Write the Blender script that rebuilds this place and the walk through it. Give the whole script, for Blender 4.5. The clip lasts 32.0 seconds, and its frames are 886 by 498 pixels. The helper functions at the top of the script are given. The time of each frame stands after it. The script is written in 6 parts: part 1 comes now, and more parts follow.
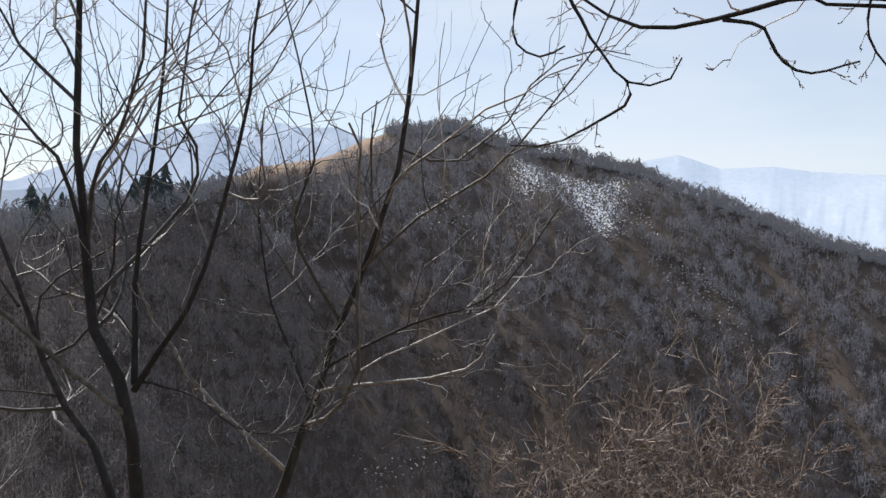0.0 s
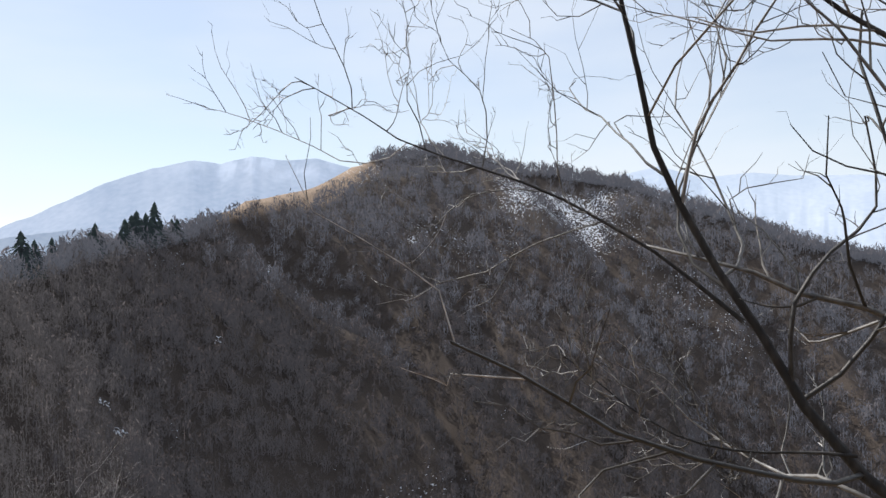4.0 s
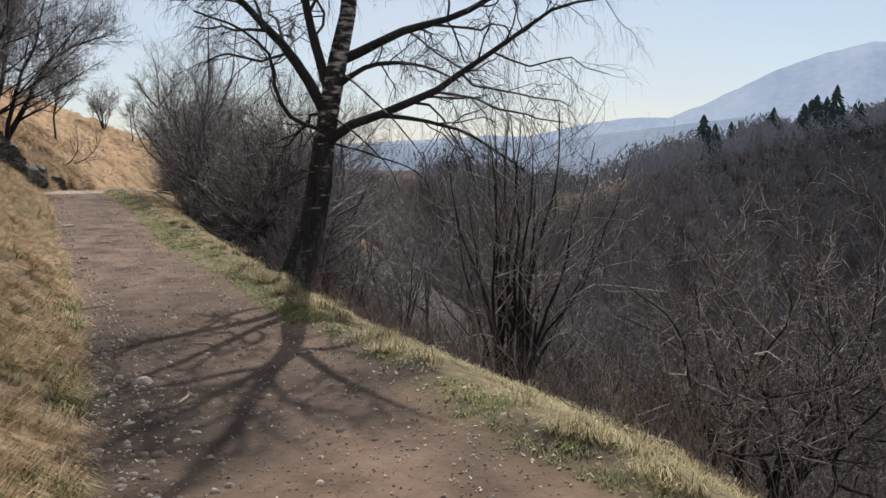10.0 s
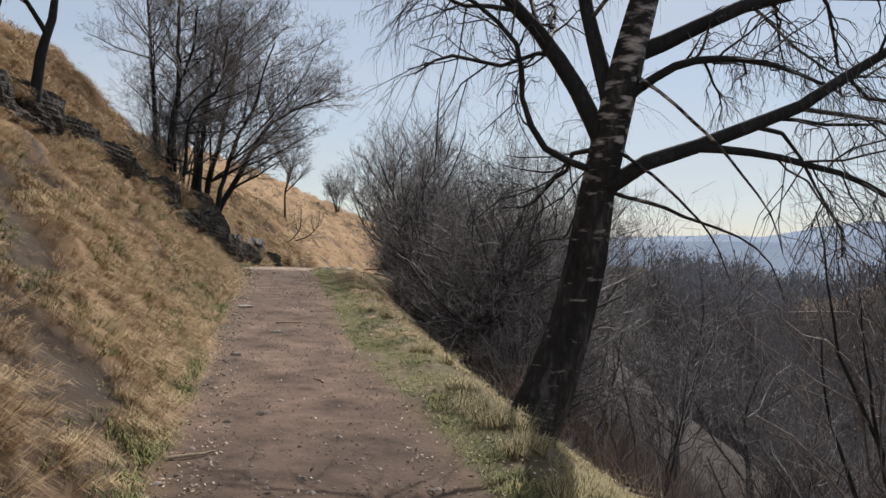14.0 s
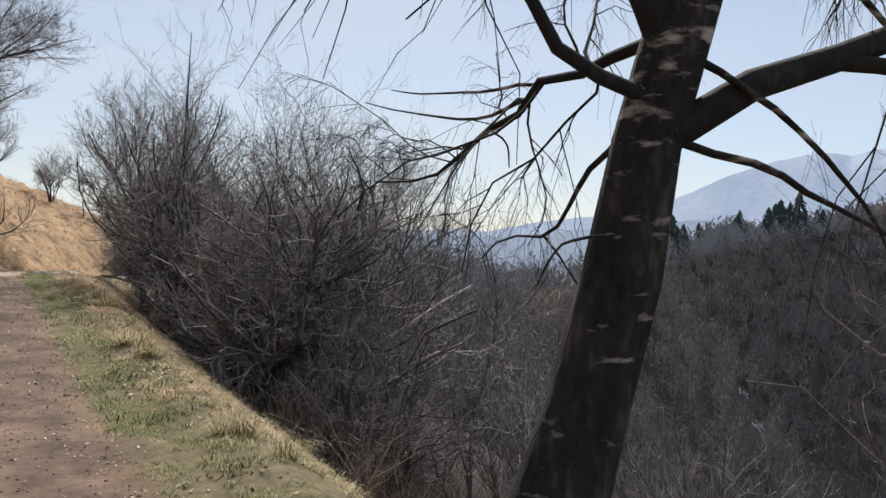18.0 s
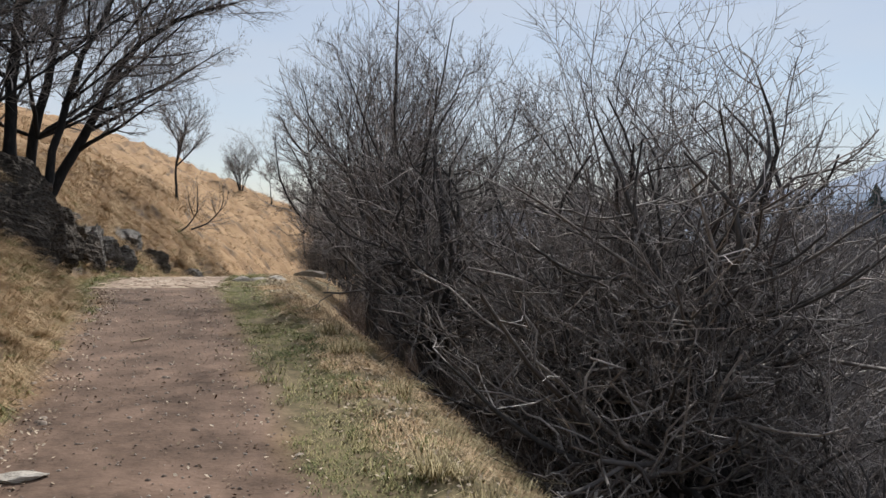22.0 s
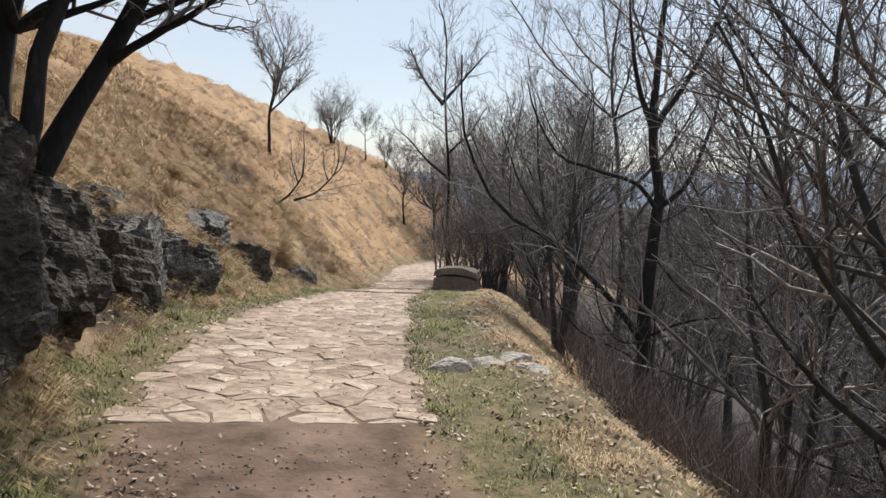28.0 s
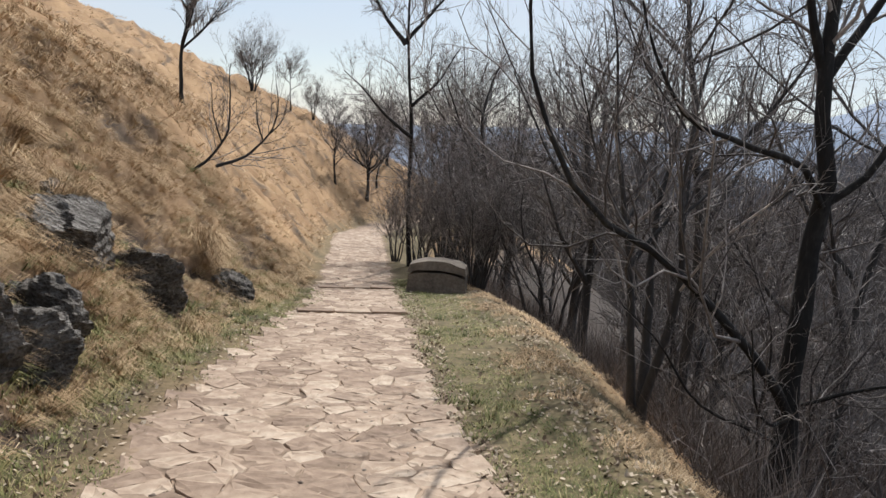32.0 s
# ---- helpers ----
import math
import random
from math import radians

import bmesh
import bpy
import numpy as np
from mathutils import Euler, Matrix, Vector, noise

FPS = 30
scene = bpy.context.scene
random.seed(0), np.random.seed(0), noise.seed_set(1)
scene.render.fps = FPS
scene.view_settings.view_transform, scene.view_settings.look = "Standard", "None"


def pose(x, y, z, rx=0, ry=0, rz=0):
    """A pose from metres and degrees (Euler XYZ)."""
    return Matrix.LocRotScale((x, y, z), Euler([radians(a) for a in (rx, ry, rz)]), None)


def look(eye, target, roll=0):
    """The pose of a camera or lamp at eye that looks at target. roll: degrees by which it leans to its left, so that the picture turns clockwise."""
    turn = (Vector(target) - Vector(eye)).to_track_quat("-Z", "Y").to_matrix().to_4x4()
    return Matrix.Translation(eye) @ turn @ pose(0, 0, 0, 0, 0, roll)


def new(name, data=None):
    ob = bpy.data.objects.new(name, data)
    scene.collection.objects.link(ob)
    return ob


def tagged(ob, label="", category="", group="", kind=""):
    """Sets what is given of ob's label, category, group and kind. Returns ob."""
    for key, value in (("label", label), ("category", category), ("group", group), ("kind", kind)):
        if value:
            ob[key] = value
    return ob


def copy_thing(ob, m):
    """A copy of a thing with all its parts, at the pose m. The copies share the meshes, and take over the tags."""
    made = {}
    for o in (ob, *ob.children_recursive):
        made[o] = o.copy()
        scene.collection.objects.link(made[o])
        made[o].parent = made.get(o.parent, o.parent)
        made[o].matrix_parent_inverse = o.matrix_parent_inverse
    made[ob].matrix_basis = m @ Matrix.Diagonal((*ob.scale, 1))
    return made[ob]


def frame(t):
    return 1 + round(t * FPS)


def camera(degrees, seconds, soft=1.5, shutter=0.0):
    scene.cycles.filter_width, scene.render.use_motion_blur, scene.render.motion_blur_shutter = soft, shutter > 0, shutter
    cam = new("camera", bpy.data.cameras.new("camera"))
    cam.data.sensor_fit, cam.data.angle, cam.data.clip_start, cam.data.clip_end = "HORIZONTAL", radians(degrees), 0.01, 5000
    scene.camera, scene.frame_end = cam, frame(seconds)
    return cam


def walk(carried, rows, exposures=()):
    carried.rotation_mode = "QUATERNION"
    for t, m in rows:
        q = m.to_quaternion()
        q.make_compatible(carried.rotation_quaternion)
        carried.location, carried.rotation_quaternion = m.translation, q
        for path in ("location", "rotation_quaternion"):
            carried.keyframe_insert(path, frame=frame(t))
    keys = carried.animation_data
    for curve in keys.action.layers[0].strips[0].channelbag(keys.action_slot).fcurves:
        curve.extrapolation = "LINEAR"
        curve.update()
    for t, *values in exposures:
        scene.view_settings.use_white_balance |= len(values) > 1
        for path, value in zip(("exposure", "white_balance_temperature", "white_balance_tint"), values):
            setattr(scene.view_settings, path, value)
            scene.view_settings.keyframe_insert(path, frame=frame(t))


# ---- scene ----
# ---- camera ----
PATH = [
    (0.0, pose(-0.018, -6.743, 3.014, 88.05, -1.93, -64.59)),
    (0.5, pose(-0.049, -6.262, 2.975, 87.71, -1.83, -64.37)),
    (1.0, pose(-0.096, -5.749, 2.956, 87.23, -1.56, -62.61)),
    (1.5, pose(-0.101, -5.233, 2.955, 87.28, -0.92, -62.74)),
    (2.0, pose(-0.067, -4.732, 2.942, 87.18, -0.90, -62.41)),
    (2.5, pose(-0.073, -4.192, 2.887, 85.99, 0.14, -62.72)),
    (3.0, pose(-0.062, -3.669, 2.837, 88.59, 0.18, -62.83)),
    (3.5, pose(-0.060, -3.110, 2.792, 89.76, 1.28, -64.37)),
    (4.0, pose(-0.060, -2.494, 2.739, 89.71, 1.43, -65.62)),
    (4.5, pose(-0.055, -1.901, 2.668, 89.31, 0.31, -64.03)),
    (5.0, pose(-0.044, -1.326, 2.581, 89.39, 0.01, -63.20)),
    (5.5, pose(-0.029, -0.762, 2.479, 89.49, 0.07, -62.37)),
    (6.0, pose(-0.011, -0.206, 2.366, 89.58, 0.57, -61.46)),
    (6.5, pose(0.008, 0.342, 2.242, 89.64, 1.42, -60.40)),
    (7.0, pose(0.026, 0.884, 2.111, 89.06, 1.94, -57.00)),
    (7.5, pose(0.037, 1.421, 1.974, 88.50, 1.30, -52.18)),
    (8.0, pose(0.038, 1.952, 1.833, 88.36, 0.20, -47.48)),
    (8.5, pose(0.027, 2.478, 1.691, 87.93, -0.26, -44.66)),
    (9.0, pose(0.000, 3.000, 1.550, 84.46, 0.87, -31.87)),
    (9.5, pose(-0.046, 3.518, 1.413, 82.55, -1.69, -24.47)),
    (10.0, pose(-0.011, 4.071, 1.282, 82.69, -0.06, -22.39)),
    (10.5, pose(0.074, 4.654, 1.146, 86.73, -0.76, -26.85)),
    (11.0, pose(0.213, 5.289, 1.036, 86.35, 1.23, -30.45)),
    (11.5, pose(0.458, 5.921, 0.958, 87.94, -0.70, -23.82)),
    (12.0, pose(0.678, 6.611, 0.921, 85.52, -2.79, -15.87)),
    (12.5, pose(0.785, 7.250, 0.910, 86.14, 0.35, -2.75)),
    (13.0, pose(0.823, 7.841, 0.905, 84.92, 1.34, -1.92)),
    (13.5, pose(0.861, 8.389, 0.902, 87.47, 1.53, -5.11)),
    (14.0, pose(0.812, 8.958, 0.879, 88.83, -1.95, -7.20)),
    (14.5, pose(0.702, 9.518, 0.856, 86.72, -2.81, -7.23)),
    (15.0, pose(0.604, 10.000, 0.853, 87.07, -2.41, -7.65)),
    (15.5, pose(0.532, 10.448, 0.857, 87.59, -1.97, -8.14)),
    (16.0, pose(0.498, 10.896, 0.861, 88.21, -1.51, -8.76)),
    (16.5, pose(0.514, 11.377, 0.853, 88.85, -1.06, -9.54)),
    (17.0, pose(0.589, 11.934, 0.828, 89.04, -1.62, -12.48)),
    (17.5, pose(0.650, 12.524, 0.823, 88.65, -0.92, -17.67)),
    (18.0, pose(0.684, 13.065, 0.835, 89.06, -2.03, -25.20)),
    (18.5, pose(0.720, 13.661, 0.857, 89.53, -2.08, -29.54)),
    (19.0, pose(0.746, 14.227, 0.870, 88.86, -1.40, -28.20)),
    (19.5, pose(0.645, 14.838, 0.866, 89.05, -1.71, -20.78)),
    (20.0, pose(0.575, 15.497, 0.881, 87.90, -1.36, -12.30)),
    (20.5, pose(0.557, 16.175, 0.915, 88.15, -0.01, -8.58)),
    (21.0, pose(0.516, 16.793, 0.922, 88.81, 0.35, -10.46)),
    (21.5, pose(0.520, 17.447, 0.939, 88.79, 0.33, -12.91)),
    (22.0, pose(0.463, 18.076, 0.935, 87.42, -0.56, -13.80)),
    (22.5, pose(0.407, 18.755, 0.939, 86.29, -1.37, -12.48)),
    (23.0, pose(0.304, 19.483, 0.965, 86.45, -2.28, -11.72)),
    (23.5, pose(0.219, 20.231, 1.002, 87.08, -2.45, -11.20)),
    (24.0, pose(0.150, 20.950, 1.043, 87.08, -1.80, -14.99)),
    (24.5, pose(0.081, 21.661, 1.091, 86.60, -1.20, -17.94)),
    (25.0, pose(0.001, 22.365, 1.128, 85.87, -1.46, -18.59)),
    (25.5, pose(-0.060, 23.075, 1.143, 83.86, -2.13, -17.39)),
    (26.0, pose(-0.105, 23.802, 1.157, 83.46, -3.06, -16.32)),
    (26.5, pose(-0.164, 24.537, 1.177, 84.27, -2.82, -12.97)),
    (27.0, pose(-0.283, 25.237, 1.203, 84.31, -2.74, -11.28)),
    (27.5, pose(-0.427, 25.918, 1.230, 84.29, -2.75, -9.83)),
    (28.0, pose(-0.565, 26.592, 1.255, 84.27, -2.83, -8.72)),
    (28.5, pose(-0.665, 27.275, 1.274, 84.26, -2.91, -8.03)),
    (29.0, pose(-0.692, 27.977, 1.283, 84.76, -1.33, -12.56)),
    (29.5, pose(-0.751, 28.672, 1.273, 83.61, -1.83, -14.29)),
    (30.0, pose(-0.816, 29.370, 1.274, 82.39, -2.67, -13.93)),
    (30.5, pose(-0.845, 30.008, 1.285, 82.40, -2.26, -14.41)),
    (31.0, pose(-0.860, 30.609, 1.282, 78.02, -3.42, -16.68)),
    (31.5, pose(-0.846, 31.106, 1.278, 78.50, -4.52, -14.12)),
    (32.0, pose(-0.820, 31.536, 1.281, 81.41, -4.12, -14.22)),
]
cam = camera(55.89, 32.0, soft=1.5)
walk(cam, PATH, [(0.0, 0.32), (1.0, 0.40), (3.5, 0.42), (4.2, 0.34), (5.0, 0.15), (6.5, 0.0), (8.4, 0.0), (9.0, -0.18), (9.7, -0.02), (10.0, 0.0), (11.0, -0.14), (12.0, -0.12), (13.0, 0.12), (14.0, -0.12), (14.5, -0.12), (16.5, 0.0), (18.0, 0.08), (20.5, 0.03), (22.0, -0.06), (23.2, 0.08), (24.3, 0.0), (25.0, -0.07), (26.0, 0.27), (29.0, 0.03), (30.0, -0.25), (31.0, -0.08), (32.0, 0.10)])



# ---- world and light ----
SUN_AZ, SUN_EL = 25.0, 45.0          # degrees to the right of +y, above the horizon
world = bpy.data.worlds.new("sky")
scene.world = world
world.use_nodes = True
wn, wl = world.node_tree.nodes, world.node_tree.links
sky = wn.new("ShaderNodeTexSky")
sky.sky_type, sky.sun_disc = "NISHITA", False
sky.sun_elevation, sky.sun_rotation = radians(SUN_EL), radians(SUN_AZ)
sky.air_density, sky.dust_density, sky.ozone_density, sky.altitude = 1.0, 0.8, 2.5, 900
haze = wn.new("ShaderNodeMix")                     # thin high haze over the whole sky
haze.data_type = "RGBA"
wisp, tcw, mpw, rgw = wn.new("ShaderNodeTexNoise"), wn.new("ShaderNodeTexCoord"), wn.new("ShaderNodeMapping"), wn.new("ShaderNodeMapRange")
mpw.inputs["Scale"].default_value = (1.2, 1.2, 5.0)
wisp.inputs["Scale"].default_value, wisp.inputs["Detail"].default_value = 1.6, 6
rgw.inputs["From Min"].default_value, rgw.inputs["From Max"].default_value = 0.35, 0.7
rgw.inputs["To Min"].default_value, rgw.inputs["To Max"].default_value = 0.46, 0.84
wl.new(tcw.outputs["Generated"], mpw.inputs["Vector"])
wl.new(mpw.outputs[0], wisp.inputs["Vector"])
wl.new(wisp.outputs["Fac"], rgw.inputs["Value"])
wl.new(rgw.outputs[0], haze.inputs["Factor"])
haze.inputs["B"].default_value = (6.75, 7.2, 7.9, 1)
wl.new(sky.outputs[0], haze.inputs["A"])
wl.new(haze.outputs["Result"], wn["Background"].inputs["Color"])
wn["Background"].inputs["Strength"].default_value = 0.10
sun = new("sun", bpy.data.lights.new("sun", "SUN"))
sun.data.energy, sun.data.angle, sun.data.color = 4.8, radians(0.6), (1.0, 0.955, 0.895)
az, el = radians(SUN_AZ), radians(SUN_EL)
toward = Vector((math.sin(az) * math.cos(el), math.cos(az) * math.cos(el), math.sin(el)))
sun.matrix_world = look(toward * 60, (0, 0, 0))


# ---- materials ----
def material(name, stops, scale=3.0, fine=40.0, rough=0.9, bump=0.3, depth=0.02, island=0.25, stretch=(1, 1, 1),
             haze_glow=None, spec=0.25, per_object=0.0):
    """Colours mixed by a broad and a fine noise, with relief; island and per_object vary the pieces."""
    m = bpy.data.materials.new(name)
    m.use_nodes = True
    nt, nodes = m.node_tree, m.node_tree.nodes
    b = nodes["Principled BSDF"]
    b.inputs["Roughness"].default_value = rough
    b.inputs["Specular IOR Level"].default_value = spec
    tc, mp = nodes.new("ShaderNodeTexCoord"), nodes.new("ShaderNodeMapping")
    mp.inputs["Scale"].default_value = stretch
    nt.links.new(tc.outputs["Object"], mp.inputs["Vector"])
    broad, small = nodes.new("ShaderNodeTexNoise"), nodes.new("ShaderNodeTexNoise")
    for n, s, d in ((broad, scale, 3), (small, fine, 4)):
        n.inputs["Scale"].default_value, n.inputs["Detail"].default_value = s, d
        nt.links.new(mp.outputs[0], n.inputs["Vector"])
    mix = nodes.new("ShaderNodeMath")
    mix.operation = "MULTIPLY_ADD"
    mix.inputs[1].default_value, mix.inputs[2].default_value = 0.45, 0.0
    nt.links.new(small.outputs["Fac"], mix.inputs[0])
    add = nodes.new("ShaderNodeMath")
    add.operation = "MULTIPLY_ADD"
    add.inputs[1].default_value = 0.55
    nt.links.new(broad.outputs["Fac"], add.inputs[0])
    nt.links.new(mix.outputs[0], add.inputs[2])
    value = add.outputs[0]
    for amount, node, socket in ((island, "ShaderNodeNewGeometry", "Random Per Island"), (per_object, "ShaderNodeObjectInfo", "Random")):
        if amount:
            g, k, a2 = nodes.new(node), nodes.new("ShaderNodeMath"), nodes.new("ShaderNodeMath")
            k.operation, k.inputs[1].default_value, k.inputs[2].default_value = "MULTIPLY_ADD", amount, -amount / 2
            nt.links.new(g.outputs[socket], k.inputs[0])
            nt.links.new(value, a2.inputs[0])
            nt.links.new(k.outputs[0], a2.inputs[1])
            value = a2.outputs[0]
    ramp = nodes.new("ShaderNodeValToRGB")
    els = ramp.color_ramp.elements
    for i, (at, c) in enumerate(stops):
        e = els[i] if i < 2 else els.new(at)
        e.position, e.color = at, (*c, 1)
    nt.links.new(value, ramp.inputs[0])
    nt.links.new(ramp.outputs[0], b.inputs["Base Color"])
    if bump:
        bp = nodes.new("ShaderNodeBump")
        bp.inputs["Strength"].default_value, bp.inputs["Distance"].default_value = bump, depth
        nt.links.new(small.outputs["Fac"], bp.inputs["Height"])
        nt.links.new(bp.outputs[0], b.inputs["Normal"])
    # emission on far things stands in for haze in the air
    if haze_glow:
        b.inputs["Emission Color"].default_value, b.inputs["Emission Strength"].default_value = (*haze_glow[:3], 1), haze_glow[3]
    return m


M = {}
M["bark"] = material("bark_dark", [(0.3, (0.012, 0.012, 0.0125)), (0.55, (0.027, 0.0265, 0.027)), (0.78, (0.085, 0.082, 0.079))], 2.0, 30, 0.9, 0.6, 0.01, 0.15, (1, 1, 0.35))
M["shrubbark"] = material("shrub_bark", [(0.3, (0.030, 0.0285, 0.029)), (0.55, (0.062, 0.059, 0.059)), (0.78, (0.15, 0.143, 0.138))], 2.0, 30, 0.85, 0.5, 0.008, 0.15, (1, 1, 0.35))
# palest stops of the next three paint sunlit twigs, strewn by chance
M["twig"] = material("sun_flecked_twig_bark", [(0.22, (0.070, 0.062, 0.060)), (0.48, (0.16, 0.143, 0.136)), (0.66, (0.30, 0.275, 0.262)), (0.84, (0.64, 0.60, 0.57))], 3.0, 20, 0.75, 0.0, 0.01, 0.5)
M["darktwig"] = material("sun_flecked_dark_twigs", [(0.25, (0.012, 0.0118, 0.012)), (0.6, (0.030, 0.0285, 0.028)), (0.80, (0.07, 0.066, 0.064)), (0.95, (0.34, 0.325, 0.31))], 3.0, 20, 0.75, 0.0, 0.01, 0.7)
M["youngtwig"] = material("sun_flecked_young_twigs", [(0.25, (0.022, 0.021, 0.021)), (0.5, (0.06, 0.058, 0.056)), (0.70, (0.20, 0.193, 0.187)), (0.9, (0.58, 0.56, 0.54))], 0.7, 20, 0.6, 0.0, 0.01, 0.5, spec=0.4)
M["bushtwig"] = material("shrub_twigs", [(0.25, (0.080, 0.064, 0.056)), (0.55, (0.175, 0.142, 0.124)), (0.85, (0.38, 0.325, 0.285))], 1.5, 20, 0.8, 0.0, 0.01, 0.5)
M["bush"] = material("bush_twigs", [(0.25, (0.060, 0.050, 0.046)), (0.50, (0.140, 0.117, 0.106)), (0.70, (0.28, 0.245, 0.225)), (0.88, (0.58, 0.53, 0.49))], 1.5, 20, 0.8, 0.0, 0.01, 0.6)
M["grass"] = material("dry_grass", [(0.24, (0.11, 0.068, 0.036)), (0.42, (0.34, 0.225, 0.12)), (0.58, (0.56, 0.405, 0.24)), (0.85, (0.80, 0.66, 0.46))], 2.2, 7, 0.8, 0.0, 0.01, 0.34)
M["green"] = material("green_grass", [(0.26, (0.062, 0.080, 0.024)), (0.48, (0.145, 0.160, 0.052)), (0.64, (0.30, 0.265, 0.115)), (0.85, (0.50, 0.42, 0.24))], 1.2, 5, 0.8, 0.0, 0.01, 0.40)
M["palegrass"] = material("pale_grass", [(0.24, (0.10, 0.082, 0.036)), (0.42, (0.24, 0.195, 0.092)), (0.58, (0.42, 0.345, 0.185)), (0.85, (0.66, 0.575, 0.37))], 1.6, 6, 0.8, 0.0, 0.01, 0.40)
M["leaf"] = material("fallen_leaves", [(0.2, (0.14, 0.095, 0.06)), (0.5, (0.33, 0.25, 0.17)), (0.8, (0.60, 0.50, 0.38))], 4, 30, 0.8, 0.0, 0.01, 0.9)
PAVING = [(0.22, (0.215, 0.150, 0.108)), (0.42, (0.325, 0.238, 0.176)), (0.60, (0.425, 0.325, 0.245)), (0.84, (0.60, 0.50, 0.395))]
M["stone"] = material("paving_stone", PAVING, 3, 14, 0.8, 0.45, 0.02, 0.0, per_object=0.42)
M["stone_far"] = material("paving_stone_far", PAVING, 3, 14, 0.8, 0.45, 0.02, 0.42)
M["pebble"] = material("pebbles", [(0.2, (0.11, 0.083, 0.066)), (0.5, (0.19, 0.15, 0.122)), (0.85, (0.42, 0.365, 0.31))], 8, 60, 0.85, 0.3, 0.004, 0.6)
M["block"] = material("worn_block", [(0.3, (0.10, 0.085, 0.07)), (0.55, (0.21, 0.18, 0.15)), (0.8, (0.36, 0.32, 0.27))], 3, 22, 0.9, 0.6, 0.02, 0.0)
M["rock"] = material("grey_rock", [(0.32, (0.032, 0.027, 0.023)), (0.46, (0.10, 0.090, 0.080)), (0.58, (0.21, 0.195, 0.178)), (0.78, (0.46, 0.44, 0.41))], 2.2, 12, 0.85, 1.0, 0.12, 0.0, (1, 1, 1.8))

M["dark_rock"] = material("dark_rock", [(0.32, (0.020, 0.016, 0.013)), (0.46, (0.055, 0.045, 0.036)), (0.60, (0.115, 0.097, 0.080)), (0.80, (0.28, 0.255, 0.225))], 2.2, 12, 0.9, 1.0, 0.12, 0.0, (1, 1, 1.8))
M["limestone"] = material("pale_limestone", [(0.3, (0.30, 0.27, 0.23)), (0.5, (0.46, 0.42, 0.365)), (0.75, (0.66, 0.61, 0.54))], 5, 24, 0.9, 0.8, 0.02, 0.0)


def ridge_material(name, low, high, haze_glow, scale):
    """Far slopes, with late snow where the mesh says so; blue emission paints haze."""
    m = material(name, [(0.35, low), (0.65, high)], scale, scale * 12, 1.0, 0.0, 0.1, 0.0, haze_glow=haze_glow, spec=0.0)
    nt, nodes = m.node_tree, m.node_tree.nodes
    base = nodes["Principled BSDF"].inputs["Base Color"]
    old = base.links[0].from_socket
    at, mix = nodes.new("ShaderNodeAttribute"), nodes.new("ShaderNodeMix")
    at.attribute_name = "snow"
    mix.data_type = "RGBA"
    mix.inputs["B"].default_value = (0.72, 0.74, 0.78, 1)
    nt.links.new(at.outputs["Fac"], mix.inputs["Factor"])
    nt.links.new(old, mix.inputs["A"])
    nt.links.new(mix.outputs["Result"], base)
    return m


# ---- noise and meshes ----
def lattice(ix, iy, seed):
    h = (ix.astype(np.int64) * 374761393 + iy.astype(np.int64) * 668265263 + seed * 144665) & 0x7FFFFFFF
    h = ((h ^ (h >> 13)) * 1274126177) & 0x7FFFFFFF
    return ((h ^ (h >> 16)) & 0xFFFF) / 65535.0


def rough(x, y, size, seed=1, octaves=3):
    """Value noise from -1 to 1, of the given grain in metres."""
    out, amp, total = 0.0, 1.0, 0.0
    for k in range(octaves):
        u, v = np.asarray(x, float) / size * 2**k, np.asarray(y, float) / size * 2**k
        ix, iy = np.floor(u), np.floor(v)
        fx, fy = u - ix, v - iy
        fx, fy = fx * fx * (3 - 2 * fx), fy * fy * (3 - 2 * fy)
        a, b = lattice(ix, iy, seed + k), lattice(ix + 1, iy, seed + k)
        c, d = lattice(ix, iy + 1, seed + k), lattice(ix + 1, iy + 1, seed + k)
        out = out + amp * ((a + (b - a) * fx) * (1 - fy) + (c + (d - c) * fx) * fy)
        total, amp = total + amp, amp / 2
    return out / total * 2 - 1


def mesh_of(name, verts, faces, mat, smooth=False):
    """A mesh from an array of points and arrays of faces (each of one size)."""
    me = bpy.data.meshes.new(name)
    verts = np.asarray(verts, np.float32).reshape(-1, 3)
    faces = [np.asarray(f, np.int32) for f in (faces if isinstance(faces, list) else [faces]) if len(f)]
    me.vertices.add(len(verts))
    me.vertices.foreach_set("co", verts.ravel())
    loops = np.concatenate([f.ravel() for f in faces])
    sizes = np.concatenate([np.full(len(f), f.shape[1], np.int32) for f in faces])
    me.loops.add(len(loops))
    me.loops.foreach_set("vertex_index", loops)
    me.polygons.add(len(sizes))
    me.polygons.foreach_set("loop_start", np.concatenate([[0], np.cumsum(sizes)[:-1]]).astype(np.int32))
    if smooth:
        me.polygons.foreach_set("use_smooth", np.ones(len(sizes), bool))
    me.update(calc_edges=True)
    me.validate()
    for one in (mat if isinstance(mat, (list, tuple)) else [mat]):
        me.materials.append(one)
    return me


def thing(name, label, category, group="", kind="", at=(0, 0, 0)):
    ob = new(name)
    ob.location = at
    ob.empty_display_size = 0.2
    return tagged(ob, label, category, group, kind)


def put(name, me, parent=None, label="", category="", group="", kind=""):
    ob = new(name, me)
    ob.parent = parent
    return tagged(ob, label, category, group, kind)


